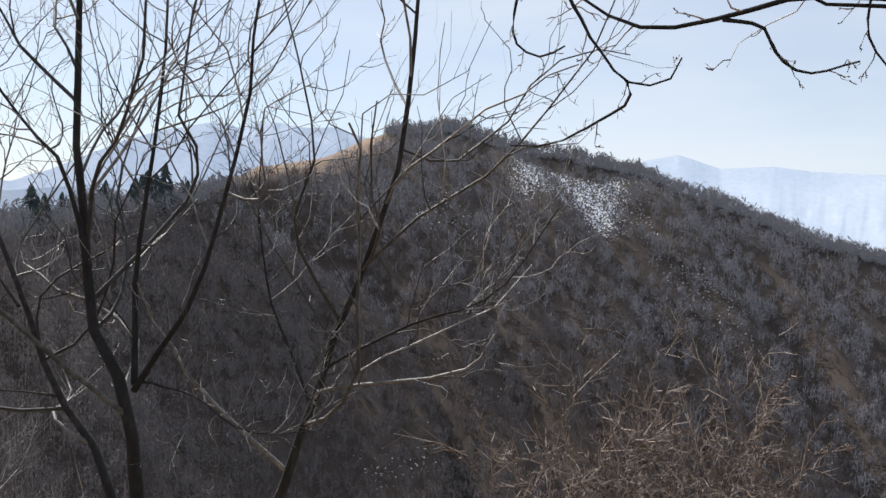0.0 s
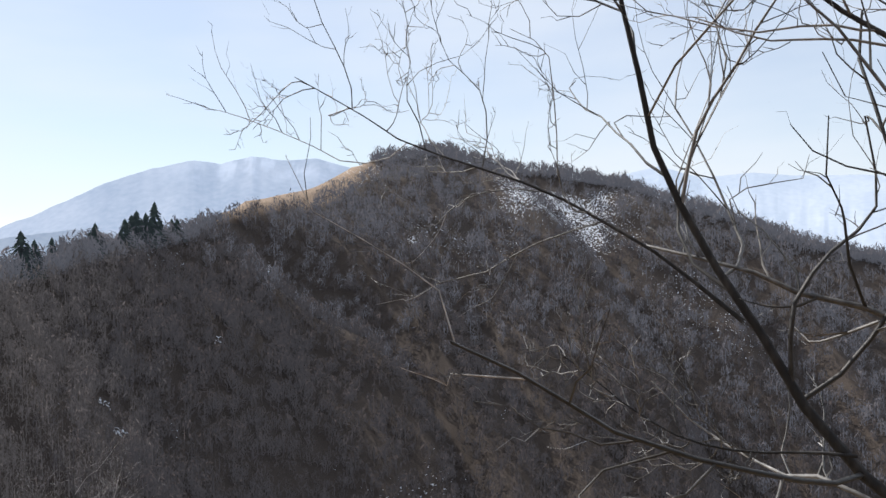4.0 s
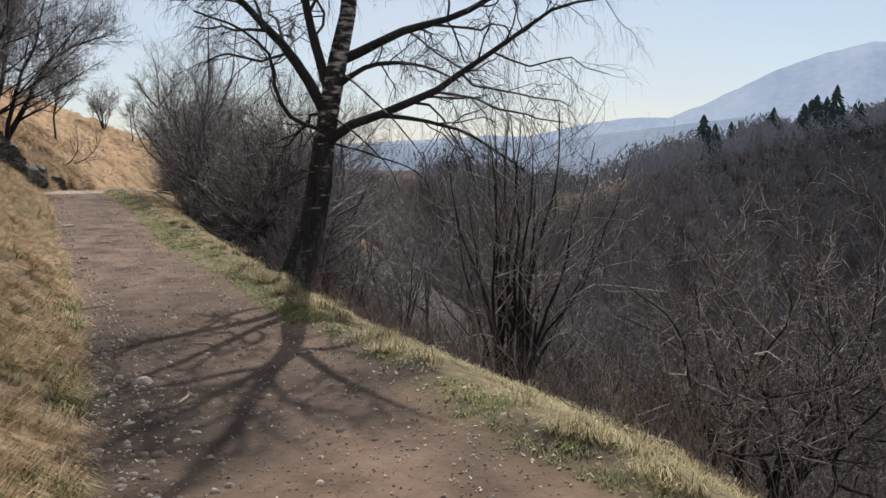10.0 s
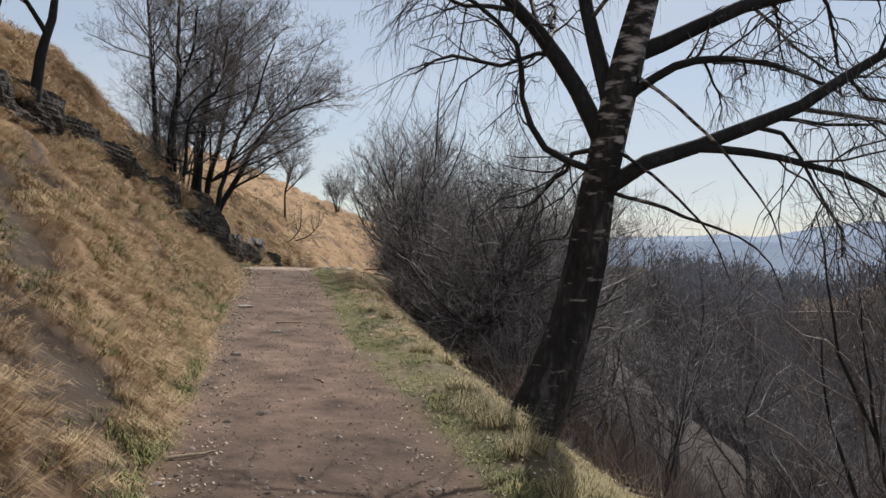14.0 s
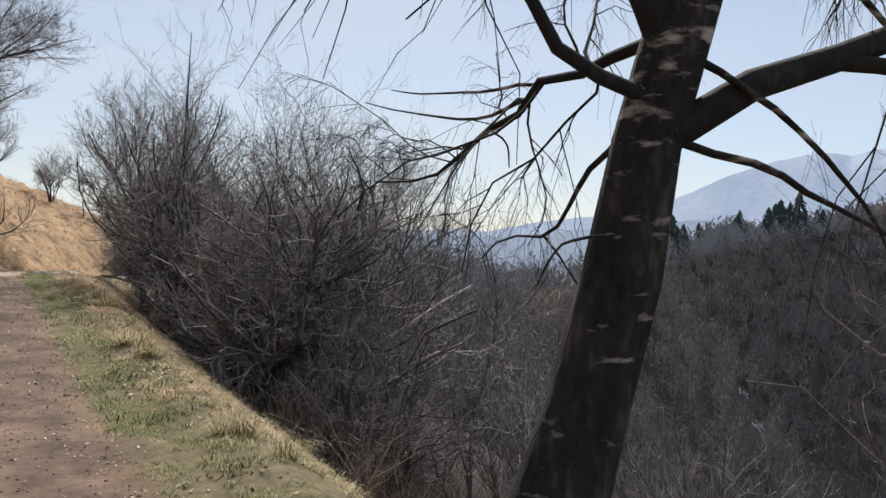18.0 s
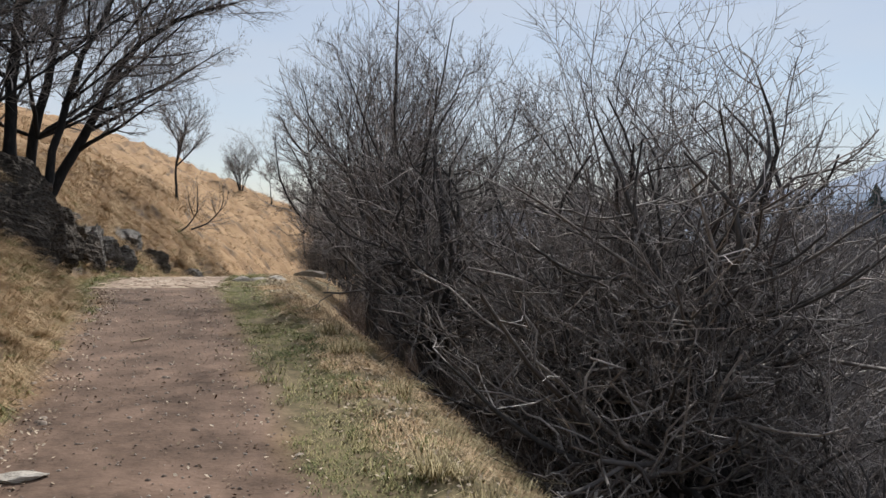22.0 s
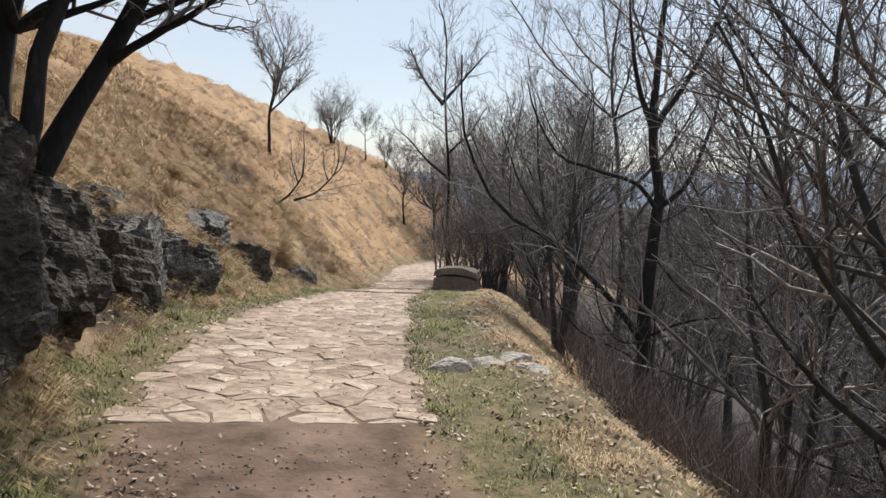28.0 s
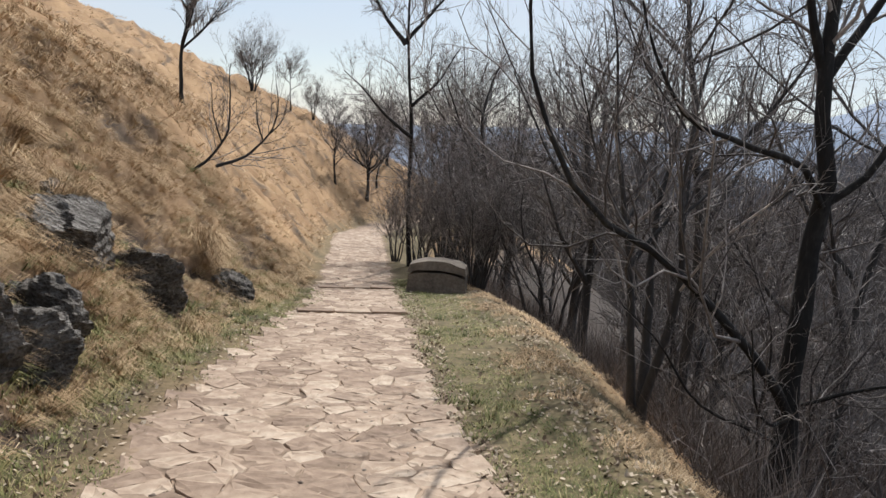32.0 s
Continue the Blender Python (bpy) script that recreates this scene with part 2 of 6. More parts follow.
# ---- the lie of the land ----
PATH_Y = (-30, -9, -6.7, -4.7, -2.5, 0.34, 1.95, 3, 4.07, 5.3, 6.6, 8.4, 12, 16, 20, 24, 28, 31.5, 34.5, 40, 47, 58, 70, 90, 140)
PATH_Z = (1.9, 1.50, 1.46, 1.39, 1.19, 0.69, 0.28, 0, -0.27, -0.51, -0.63, -0.65, -0.72, -0.65, -0.55, -0.38, -0.27, -0.27, -0.35, -0.9, -1.85, -2.9, -3.9, -5, -7)
LEFT_Y = (-30, -8, 0, 4, 7, 8, 13, 15.6, 18, 21, 24.6, 27, 29.7, 31.2, 33, 35.3, 37, 39, 42.5, 49.5, 68, 78, 90, 110)
LEFT_X = (-1.4, -1.3, -1.2, -0.8, -0.35, -0.22, -0.25, -0.4, -0.62, -0.88, -1.03, -1.2, -1.36, -1.62, -1.62, -1.35, -1.1, -0.55, 0.3, 1.32, 3.95, 7.0, 13, 28)
EDGE_Y = (-30, -8, 0, 7, 10, 13, 15, 17, 19, 21, 24, 28, 29.5, 31.4, 33, 34.5, 36, 38, 41.2, 48, 68.5, 78, 90, 110)
EDGE_X = (1.4, 1.4, 1.7, 2.3, 2.2, 1.95, 1.7, 1.4, 1.1, 0.93, 0.7, 0.44, 0.3, 0.13, 0.25, 0.38, 0.58, 0.8, 1.35, 2.5, 6.0, 9.0, 15, 30)
LIP_Y = (-30, -8, 0, 5, 7.6, 8.8, 10, 11.5, 12.8, 15, 18.5, 21, 23.5, 26, 28, 30, 32.6, 35, 36, 38, 40, 45, 60, 78, 90, 110)
LIP_X = (2.2, 2.2, 2.6, 3.05, 3.0, 2.83, 2.68, 2.5, 2.36, 2.2, 1.95, 1.68, 1.5, 1.46, 1.3, 1.15, 1.18, 1.3, 1.42, 1.92, 2.55, 3.45, 5.6, 10, 16.5, 32)


def smooth_table(ys, vs):
    grid = np.linspace(-30, 140, 1701)
    val = np.interp(grid, ys, vs)
    k = np.ones(13) / 13
    val = np.convolve(np.pad(val, 6, mode="edge"), k, mode="valid")
    return lambda y: np.interp(y, grid, val)


path_z, left_x, edge_x, lip_x = (smooth_table(*p) for p in ((PATH_Y, PATH_Z), (LEFT_Y, LEFT_X), (EDGE_Y, EDGE_X), (LIP_Y, LIP_X)))

FOOT_Y = (-30, 27, 31, 33, 42, 48, 140)
FOOT_D = (0, 0, 0.3, 0.5, 0.45, 0.15, 0.1)
foot_gap = smooth_table(FOOT_Y, FOOT_D)

# the wooded ridge across the valley: bearing, distance, height above the eye in degrees
RIDGE_A = (-40, 0, 12, 20, 29, 32.5, 35.5, 39, 43.3, 49.6, 52.3, 54, 57.8, 59.8, 61.6, 63, 66.5, 69, 72.7, 76, 80, 83.5, 88.5, 93, 105, 130, 180)
RIDGE_D = (150, 150, 155, 165, 190, 220, 260, 310, 350, 410, 450, 480, 530, 560, 580, 590, 600, 600, 600, 600, 600, 600, 600, 600, 600, 500, 400)
RIDGE_E = (0, -0.3, -0.5, -0.6, -2.2, -2.2, -1.2, -0.2, 0.9, 2.0, 3.45, 4.1, 4.85, 5.7, 6.45, 6.7, 6.8, 5.9, 5.5, 4.8, 3.9, 2.6, 0.7, -0.5, -5, -9, -8)


def tussock(x, y):
    """Rounded mounds of old grass, from 0 in the gaps to 1 on top."""
    k = 1 - np.abs(rough(x, y, 0.62, 9, 1)) * 1.5
    return np.clip(0.55 + 0.55 * rough(x, y * 0.8, 0.48, 29, 1) + 0.35 * (k - 0.5), 0, 1)


def land(x, y):
    """The height of the ground."""
    x, y = np.asarray(x, float), np.asarray(y, float)
    yc = np.clip(y, -30, 110)
    base, lx, rx = path_z(yc), left_x(yc), lip_x(yc)
    a, d = np.maximum(lx - foot_gap(yc) - x, 0), np.maximum(x - rx, 0)
    steep = 0.95 + 0.25 * np.exp(-((yc - 32) / 5.0) ** 2) - 0.2 * np.exp(-((yc - 42) / 4.0) ** 2)
    first = np.minimum(a, 4.5)
    bank = steep * (first - 0.12 * (1 - np.exp(-first / 0.12))) + 0.56 * np.maximum(a - 4.5, 0) / (1 + np.maximum(a - 4.5, 0) / 60)
    bank = bank + np.clip(a / 1.2, 0, 1) * (0.16 * rough(x, y, 1.3, 5) + 0.46 * (tussock(x, y) - 0.5)) + np.clip((a - 3.5) / 3, 0, 1) * 0.36 * (tussock(x * 0.5, y * 0.42) - 0.5) + np.clip(a / 12, 0, 1) * 0.6 * rough(x, y, 9, 2)
    drop = 0.80 * (d - 0.18 * (1 - np.exp(-d / 0.18))) / (1 + d / 260)
    drop = drop - 0.30 * np.exp(-((yc - 11.5) / 3.2) ** 2) * np.minimum(d, 3.5)     # a grassy shelf below the track
    beyond = np.interp(y, (60, 92, 110), (0, 0.6, 5.5)) + 0.35 * np.maximum(y - 110, 0)   # the spur rounds off
    near = base + bank - beyond - drop + np.clip(d / 2, 0, 1) * (0.15 * rough(x, y, 1.6, 7) + np.clip(d / 20, 0, 1) * 1.2 * rough(x, y, 11, 3))
    near = near + 0.05 * np.exp(-((x - rx + 0.15) / 0.22) ** 2) * (1 + rough(x, y, 0.5, 8))
    # crown of the track, ruts, turf edge
    t = (x - lx) / np.maximum(rx - lx, 0.5)
    flat = (t > 0) & (t < 1)
    near = near + np.where(flat, 0.004 * rough(x, y, 0.8, 4, 2) + 0.016 * rough(x, y, 2.6, 6, 2), 0)
    px, py = x - 0.0, y - 8.0
    r, ang = np.hypot(px, py), np.degrees(np.arctan2(px, py))
    rd = np.interp(ang, RIDGE_A, RIDGE_D)
    top = rd * np.tan(np.radians(np.interp(ang, RIDGE_A, RIDGE_E))) + 1.0 - 3.0
    far = top - np.where(r < rd, 0.56, 0.35) * np.abs(rd - r) + (6 * rough(x, y, 70, 11) + 17 * rough(ang - (rd - r) * 0.065, r * 0.004, 3.4, 13, 2)) * np.clip(np.abs(rd - r) / 60, 0, 1)
    far = np.where(x > rx + 8, far, -200.0)
    k = 4.0
    mix = np.clip(0.5 + 0.5 * (far - near) / k, 0, 1)
    return np.where(x > rx, near + (far - near) * mix + k * mix * (1 - mix) * np.where(far > -150, 1, 0), near)


# ---- ground ----
def spread(knots):
    """Grid lines from (start, step) knots."""
    out = []
    for (a, s), (b, e) in zip(knots, knots[1:]):
        n = max(1, round((b - a) / ((s + e) / 2)))
        u = np.linspace(0, 1, n, endpoint=False)
        out.append(a + (b - a) * u * (s + (e - s) * u / 2) / ((s + e) / 2))
    return np.concatenate(out + [[knots[-1][0]]])


def grid_faces(nx, ny):
    i = (np.arange(ny - 1)[:, None] * nx + np.arange(nx - 1)[None, :]).ravel()
    return np.stack([i, i + 1, i + nx + 1, i + nx], 1)


def ground_material():
    m = material("hillside_ground", [(0.28, (0.12, 0.072, 0.038)), (0.46, (0.33, 0.205, 0.108)), (0.72, (0.50, 0.34, 0.19))], 0.8, 30, 0.95, 0.4, 0.015, 0.0)
    nt, nodes = m.node_tree, m.node_tree.nodes
    base = nodes["Principled BSDF"].inputs["Base Color"]
    grass = base.links[0].from_socket
    at = nodes.new("ShaderNodeAttribute")
    at.attribute_name = "cover"
    sep = nodes.new("ShaderNodeSeparateColor")
    nt.links.new(at.outputs["Color"], sep.inputs[0])
    tc = nodes.new("ShaderNodeTexCoord")

    def blend(low, col_a, col_b, scale, detail, mask):
        n, r, x = nodes.new("ShaderNodeTexNoise"), nodes.new("ShaderNodeValToRGB"), nodes.new("ShaderNodeMix")
        n.inputs["Scale"].default_value, n.inputs["Detail"].default_value, n.inputs["Roughness"].default_value = scale, detail, 0.66
        nt.links.new(tc.outputs["Object"], n.inputs["Vector"])
        r.color_ramp.elements[0].position, r.color_ramp.elements[1].position = 0.32, 0.7
        r.color_ramp.elements[0].color, r.color_ramp.elements[1].color = (*col_a, 1), (*col_b, 1)
        nt.links.new(n.outputs["Fac"], r.inputs[0])
        x.data_type = "RGBA"
        nt.links.new(sep.outputs[mask], x.inputs["Factor"])
        nt.links.new(low, x.inputs["A"])
        nt.links.new(r.outputs[0], x.inputs["B"])
        return x.outputs["Result"]

    c = blend(grass, (0.036, 0.029, 0.0255), (0.098, 0.078, 0.066), 2.6, 9, 2)      # leaf litter and bare wood floor; dark blotches on the bank
    c = blend(c, (0.060, 0.055, 0.026), (0.24, 0.185, 0.105), 9, 9, 1)             # turf
    c = blend(c, (0.052, 0.033, 0.023), (0.245, 0.165, 0.122), 2.2, 15, 0)            # trodden gravel earth
    # damp track earth, plus painted shade of the birch crown and tussock gaps
    damp_shade = nodes.new("ShaderNodeAttribute")
    damp_shade.attribute_name = "damp_shade"
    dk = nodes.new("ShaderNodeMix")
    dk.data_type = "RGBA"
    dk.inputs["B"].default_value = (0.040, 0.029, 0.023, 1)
    nt.links.new(damp_shade.outputs["Fac"], dk.inputs["Factor"])
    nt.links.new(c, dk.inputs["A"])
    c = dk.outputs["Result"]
    dusty = nodes.new("ShaderNodeAttribute")
    dusty.attribute_name = "dust"
    du, dr, dn = nodes.new("ShaderNodeMix"), nodes.new("ShaderNodeValToRGB"), nodes.new("ShaderNodeTexNoise")
    dn.inputs["Scale"].default_value, dn.inputs["Detail"].default_value = 6, 9
    dr.color_ramp.elements[0].color, dr.color_ramp.elements[1].color = (0.12, 0.082, 0.058, 1), (0.42, 0.32, 0.24, 1)
    dr.color_ramp.elements[0].position, dr.color_ramp.elements[1].position = 0.3, 0.65
    du.data_type = "RGBA"
    nt.links.new(tc.outputs["Object"], dn.inputs["Vector"])
    nt.links.new(dn.outputs["Fac"], dr.inputs[0])
    nt.links.new(dusty.outputs["Fac"], du.inputs["Factor"])
    nt.links.new(c, du.inputs["A"])
    nt.links.new(dr.outputs[0], du.inputs["B"])
    c = du.outputs["Result"]
    n, r, x = nodes.new("ShaderNodeTexNoise"), nodes.new("ShaderNodeMath"), nodes.new("ShaderNodeMix")
    n.inputs["Scale"].default_value, n.inputs["Detail"].default_value = 0.8, 9
    nt.links.new(tc.outputs["Object"], n.inputs["Vector"])
    r.operation = "GREATER_THAN"
    over = nodes.new("ShaderNodeMath")
    nt.links.new(n.outputs["Fac"], over.inputs[0])
    nt.links.new(at.outputs["Alpha"], over.inputs[1])
    r.inputs[1].default_value = 1.06
    nt.links.new(over.outputs[0], r.inputs[0])
    x.data_type = "RGBA"
    x.inputs["B"].default_value = (0.72, 0.76, 0.82, 1)
    nt.links.new(r.outputs[0], x.inputs["Factor"])
    nt.links.new(c, x.inputs["A"])
    nt.links.new(x.outputs["Result"], base)
    return m


# late snow in small clearings of the far wood: bearing and elevation in degrees
SNOW_SPOTS = ((42.3, -8.6), (44.7, -8.6), (46.0, -9.2), (45.7, -10.4), (47.4, -5.9), (54.9, -0.8), (54.3, -7.8), (59.9, 0.0), (64.8, 1.0), (71.0, -10.6), (49.1, -7.4), (51.7, -4.8))


def build_ground():
    xs = spread([(-900, 60), (-200, 16), (-60, 3), (-14, 0.5), (-6, 0.11), (4, 0.11), (14, 0.6), (60, 2.5), (200, 7), (760, 14), (2500, 200)])
    ys = spread([(-900, 80), (-100, 8), (-14, 0.6), (-8, 0.34), (8, 0.14), (30, 0.13), (44, 0.18), (60, 0.34), (80, 0.8), (130, 2), (300, 6), (760, 14), (2500, 200)])
    gx, gy = np.meshgrid(xs, ys)
    gz = land(gx, gy)
    me = mesh_of("ground", np.stack([gx, gy, gz], -1), grid_faces(len(xs), len(ys)), ground_material(), True)
    x, y = gx.ravel(), gy.ravel()
    yc = np.clip(y, -30, 110)
    lx, ex, rx = left_x(yc), edge_x(yc), lip_x(yc)
    wob = 0.16 * rough(x, y, 0.5, 21)
    dirt = np.clip((x - lx + wob) / 0.25 + 0.3, 0, 1) * np.clip((ex - x + wob) / 0.3 + 0.5, 0, 1)
    patchy = np.clip((14 - y) / 4, 0, 1) * np.clip((rx - 0.3 - x) / 0.6, 0, 1) * np.clip((x - lx) / 0.3, 0, 1) * np.clip(0.62 + 0.9 * rough(x, y, 0.9, 23), 0, 1)
    turf = np.clip((x - ex + wob) / 0.3 + 1.0, 0, 1) * np.clip((rx + 1.3 - x + 3 * wob) / 0.9, 0, 1)
    turf = np.maximum(turf, np.clip((lx + 0.1 - x) / 0.1, 0, 1) * np.clip((x - lx + 0.9 + 2 * wob) / 0.6, 0, 1) * np.clip((y - 20) / 6, 0, 0.8))
    wood = np.clip((x - rx - 1.4 + 6 * wob + 1.0 * rough(x, y, 3.0, 33)) / 2.6, 0, 1)
    # random blotches of the same dark colour up the bank
    wood = np.maximum(wood, 0.85 * np.clip(rough(x, y, 0.55, 31, 2) * 2.2 - 0.55, 0, 1) * (x < lx))
    px, py = x, y - 8.0
    r, ang = np.hypot(px, py), np.degrees(np.arctan2(px, py))
    rd = np.interp(ang, RIDGE_A, RIDGE_D)
    meadow = np.clip(1.6 - np.abs(ang - 56.6) / 3.7, 0, 1) * np.clip((r - rd + np.clip((ang - 50.0) * 4.0, 4, 32)) / 8, 0, 1) + np.clip(1.3 - np.abs(ang - 33.0) / 3, 0, 1) * np.clip((r - rd + 16) / 6, 0, 1)
    wood = np.where(r > 120, wood * (1 - 0.55 * np.clip(meadow * 1.5, 0, 1)), wood)
    snow = 0.545 * np.clip(1.6 - np.abs(ang - 74.5) / 5.0, 0, 1) * np.clip((r - rd + 140) / 70, 0, 1) * np.clip((rd - 14 - r) / 8, 0, 1)
    snow = np.maximum(snow, 0.41 * (r > 110) * (ang > 38) * np.clip(rough(x, y, 55, 77, 2) * 2.6 - 0.2, 0, 1))
    for sa, se in SNOW_SPOTS:
        far_off = np.hypot((ang - sa) * 7.0, (gz.ravel() - 1.0) - r * math.tan(radians(se)) + 4.5)
        snow = np.maximum(snow, 0.62 * (r > 110) * np.clip(1.5 - far_off / 3.2, 0, 1))
    col = np.stack([np.maximum(dirt * np.where(y < 14, 0.9, 1), patchy), turf * (1 - patchy), wood, snow], -1).astype(np.float32)
    me.color_attributes.new("cover", "FLOAT_COLOR", "POINT")
    me.color_attributes["cover"].data.foreach_set("color", col.ravel())
    # damp earth of the track, deepened to paint in the birch crown's shade
    damp_shade = (0.95 * np.clip((16.5 - y) / 4, 0, 1) * np.clip((y - 7.2) / 1.5, 0.45, 1) * np.clip(0.72 + 0.8 * rough(x, y, 1.4, 41, 2), 0, 1) * (x > lx - 0.2) * (x < rx))
    # earth between the bank tussocks, darkened for the shade in the gaps
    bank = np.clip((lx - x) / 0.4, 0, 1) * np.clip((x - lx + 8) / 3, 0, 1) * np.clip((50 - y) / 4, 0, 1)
    damp_shade = np.maximum(damp_shade, bank * np.clip(1.5 - 1.9 * tussock(x, y), 0.25, 0.92)).astype(np.float32)
    me.attributes.new("dust", "FLOAT", "POINT")
    me.attributes["dust"].data.foreach_set("value", np.maximum(dirt * np.clip((y - 31.4) / 0.2, 0, 1), 0.8 * np.clip(meadow * 1.5, 0, 1) * (r > 120)).astype(np.float32))
    me.attributes.new("damp_shade", "FLOAT", "POINT")
    me.attributes["damp_shade"].data.foreach_set("value", damp_shade)
    return put("ground", me, None, "hillside ground with a trodden earth track and dry grass", "ground", kind="structure")


ground = build_ground()


# ---- distance ----
def mountain(name, angles, degs, dist, mat, label, seed, relief=1.0):
    """A far mountain: slopes that rise to a skyline given as bearings and elevations."""
    a = np.linspace(angles[0], angles[-1], 620)
    e = np.interp(a, angles, degs) + 0.05 * relief * rough(a, a * 0, 1.1, seed, 5)
    f = np.linspace(0, 1, 44)
    A, F = np.meshgrid(a, f)
    top = np.tan(np.radians(np.interp(A, a, e))) * dist
    fold = rough(A * 9, F * 30, 14, seed + 3, 4)
    r = dist * (0.62 + 0.38 * F) + 0.05 * dist * fold * (1 - F)
    z = -260 + (top + 260) * F**1.15
    me = mesh_of(name, np.stack([r * np.sin(np.radians(A)), 8 + r * np.cos(np.radians(A)), z], -1), grid_faces(len(a), len(f)), mat, True)
    white = 0.22 * np.clip((F - 0.86) / 0.08, 0, 1) * np.clip(5.0 * rough(A * 1.0, F * 14, 0.9, seed + 7, 4) - 0.2, 0, 1) * np.clip(1.3 - np.abs(A - 54) / 6, 0, 1)
    me.attributes.new("snow", "FLOAT", "POINT")
    me.attributes["snow"].data.foreach_set("value", white.ravel().astype(np.float32))
    return put(name, me, None, label, "mountain", kind="structure")


# the blue of these slopes is mostly haze put into their emission
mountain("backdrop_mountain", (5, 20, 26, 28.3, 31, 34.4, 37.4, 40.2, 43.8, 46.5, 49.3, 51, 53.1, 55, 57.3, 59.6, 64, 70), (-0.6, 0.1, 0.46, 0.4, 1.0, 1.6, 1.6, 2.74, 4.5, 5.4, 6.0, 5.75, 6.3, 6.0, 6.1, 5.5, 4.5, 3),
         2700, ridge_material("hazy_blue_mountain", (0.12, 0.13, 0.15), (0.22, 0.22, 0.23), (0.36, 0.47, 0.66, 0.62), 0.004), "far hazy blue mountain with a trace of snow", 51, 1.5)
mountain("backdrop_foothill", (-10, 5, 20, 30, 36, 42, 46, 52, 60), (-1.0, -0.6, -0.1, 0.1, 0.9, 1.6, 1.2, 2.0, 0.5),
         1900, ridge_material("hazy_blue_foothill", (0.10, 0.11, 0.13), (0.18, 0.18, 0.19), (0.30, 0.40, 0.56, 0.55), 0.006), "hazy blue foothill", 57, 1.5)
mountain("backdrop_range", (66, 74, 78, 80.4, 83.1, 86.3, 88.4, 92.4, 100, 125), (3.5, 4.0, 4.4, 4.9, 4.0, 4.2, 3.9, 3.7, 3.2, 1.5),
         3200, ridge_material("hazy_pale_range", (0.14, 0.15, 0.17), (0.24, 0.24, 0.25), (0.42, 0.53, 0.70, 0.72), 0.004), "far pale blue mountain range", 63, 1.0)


def forest_scatter(rng, n, keep, crest):
    ang = rng.uniform(-25, 125, n)
    rd = np.interp(ang, RIDGE_A, RIDGE_D)
    r = rd + 8 - (rd - 45) * rng.random(n) ** 0.95
    r = rd - 10 + 9 * rng.random(n) if crest else r
    x, y = r * np.sin(np.radians(ang)), 8 + r * np.cos(np.radians(ang))
    ok = (x > lip_x(np.clip(y, -30, 110)) + 30) & keep(ang, r, rd)
    return x[ok], y[ok], r[ok]


def bare_forest(name, seed, n, keep, mat, label, h0, h1, twigs=22, crest=False, width=0.00075):
    """Bare far trees as one mesh: a stem each and a round head of many short crooked twigs."""
    rng = np.random.default_rng(seed)
    x, y, r = forest_scatter(rng, n, keep, crest)
    n = len(x)
    ang = np.degrees(np.arctan2(x, y - 8.0))
    rd = np.interp(ang, RIDGE_A, RIDGE_D)
    z = land(x, y) - 0.4 - 3.2 * np.clip(1 - np.abs(r - rd) / 16, 0, 1)
    h = rng.uniform(h0, h1, n) * (0.85 + 0.3 * rng.random(n))
    way = rng.normal(0, 1, (n, twigs, 3))
    way[..., 2] = way[..., 2] * 0.8 + 0.15
    way /= np.linalg.norm(way, axis=-1, keepdims=True)
    wide = rng.uniform(0.24, 0.38, (n, 1, 1)) * h[:, None, None]
    core = np.stack([x, y, z + h * 0.60], -1)[:, None, :]
    reach = rng.random((n, twigs, 1)) ** 0.5
    size = np.concatenate([wide, wide, 0.40 * h[:, None, None]], -1)
    mid = core + way * size * reach
    lie = way * 0.6 + UP * 0.75 + rng.normal(0, 0.35, way.shape)
    lie /= np.linalg.norm(lie, axis=-1, keepdims=True)
    L = h[:, None, None] * rng.uniform(0.10, 0.24, (n, twigs, 1))
    p0, p1 = mid - lie * L * 0.6, mid + lie * L * 0.6
    p0[:, 0], p1[:, 0] = np.stack([x, y, z], -1), np.stack([x, y, z + h * 0.85], -1)
    p0[:, 1], p1[:, 1] = p0[:, 0], core[:, 0] + way[:, 1] * size[:, 0] * 0.5
    mid = (p0 + p1) / 2 + rng.normal(0, 0.10, p0.shape) * L
    w = ((width * r + 0.012)[:, None] * rng.uniform(0.5, 1.5, (n, twigs)))[..., None]
    w[:, :2] *= 0.8
    turn = rng.uniform(0, 6.28, (n, twigs))
    side = np.stack([np.cos(turn), np.sin(turn), 0.3 * np.sin(turn * 3)], -1) * w
    v = np.stack([p0, mid + side, p1, mid - side], 2).reshape(-1, 3)
    i = np.arange(n * twigs) * 4
    return put(name, mesh_of(name, v, np.stack([i, i + 1, i + 2, i + 3], 1), mat), None, label, "forest", kind="stuff")


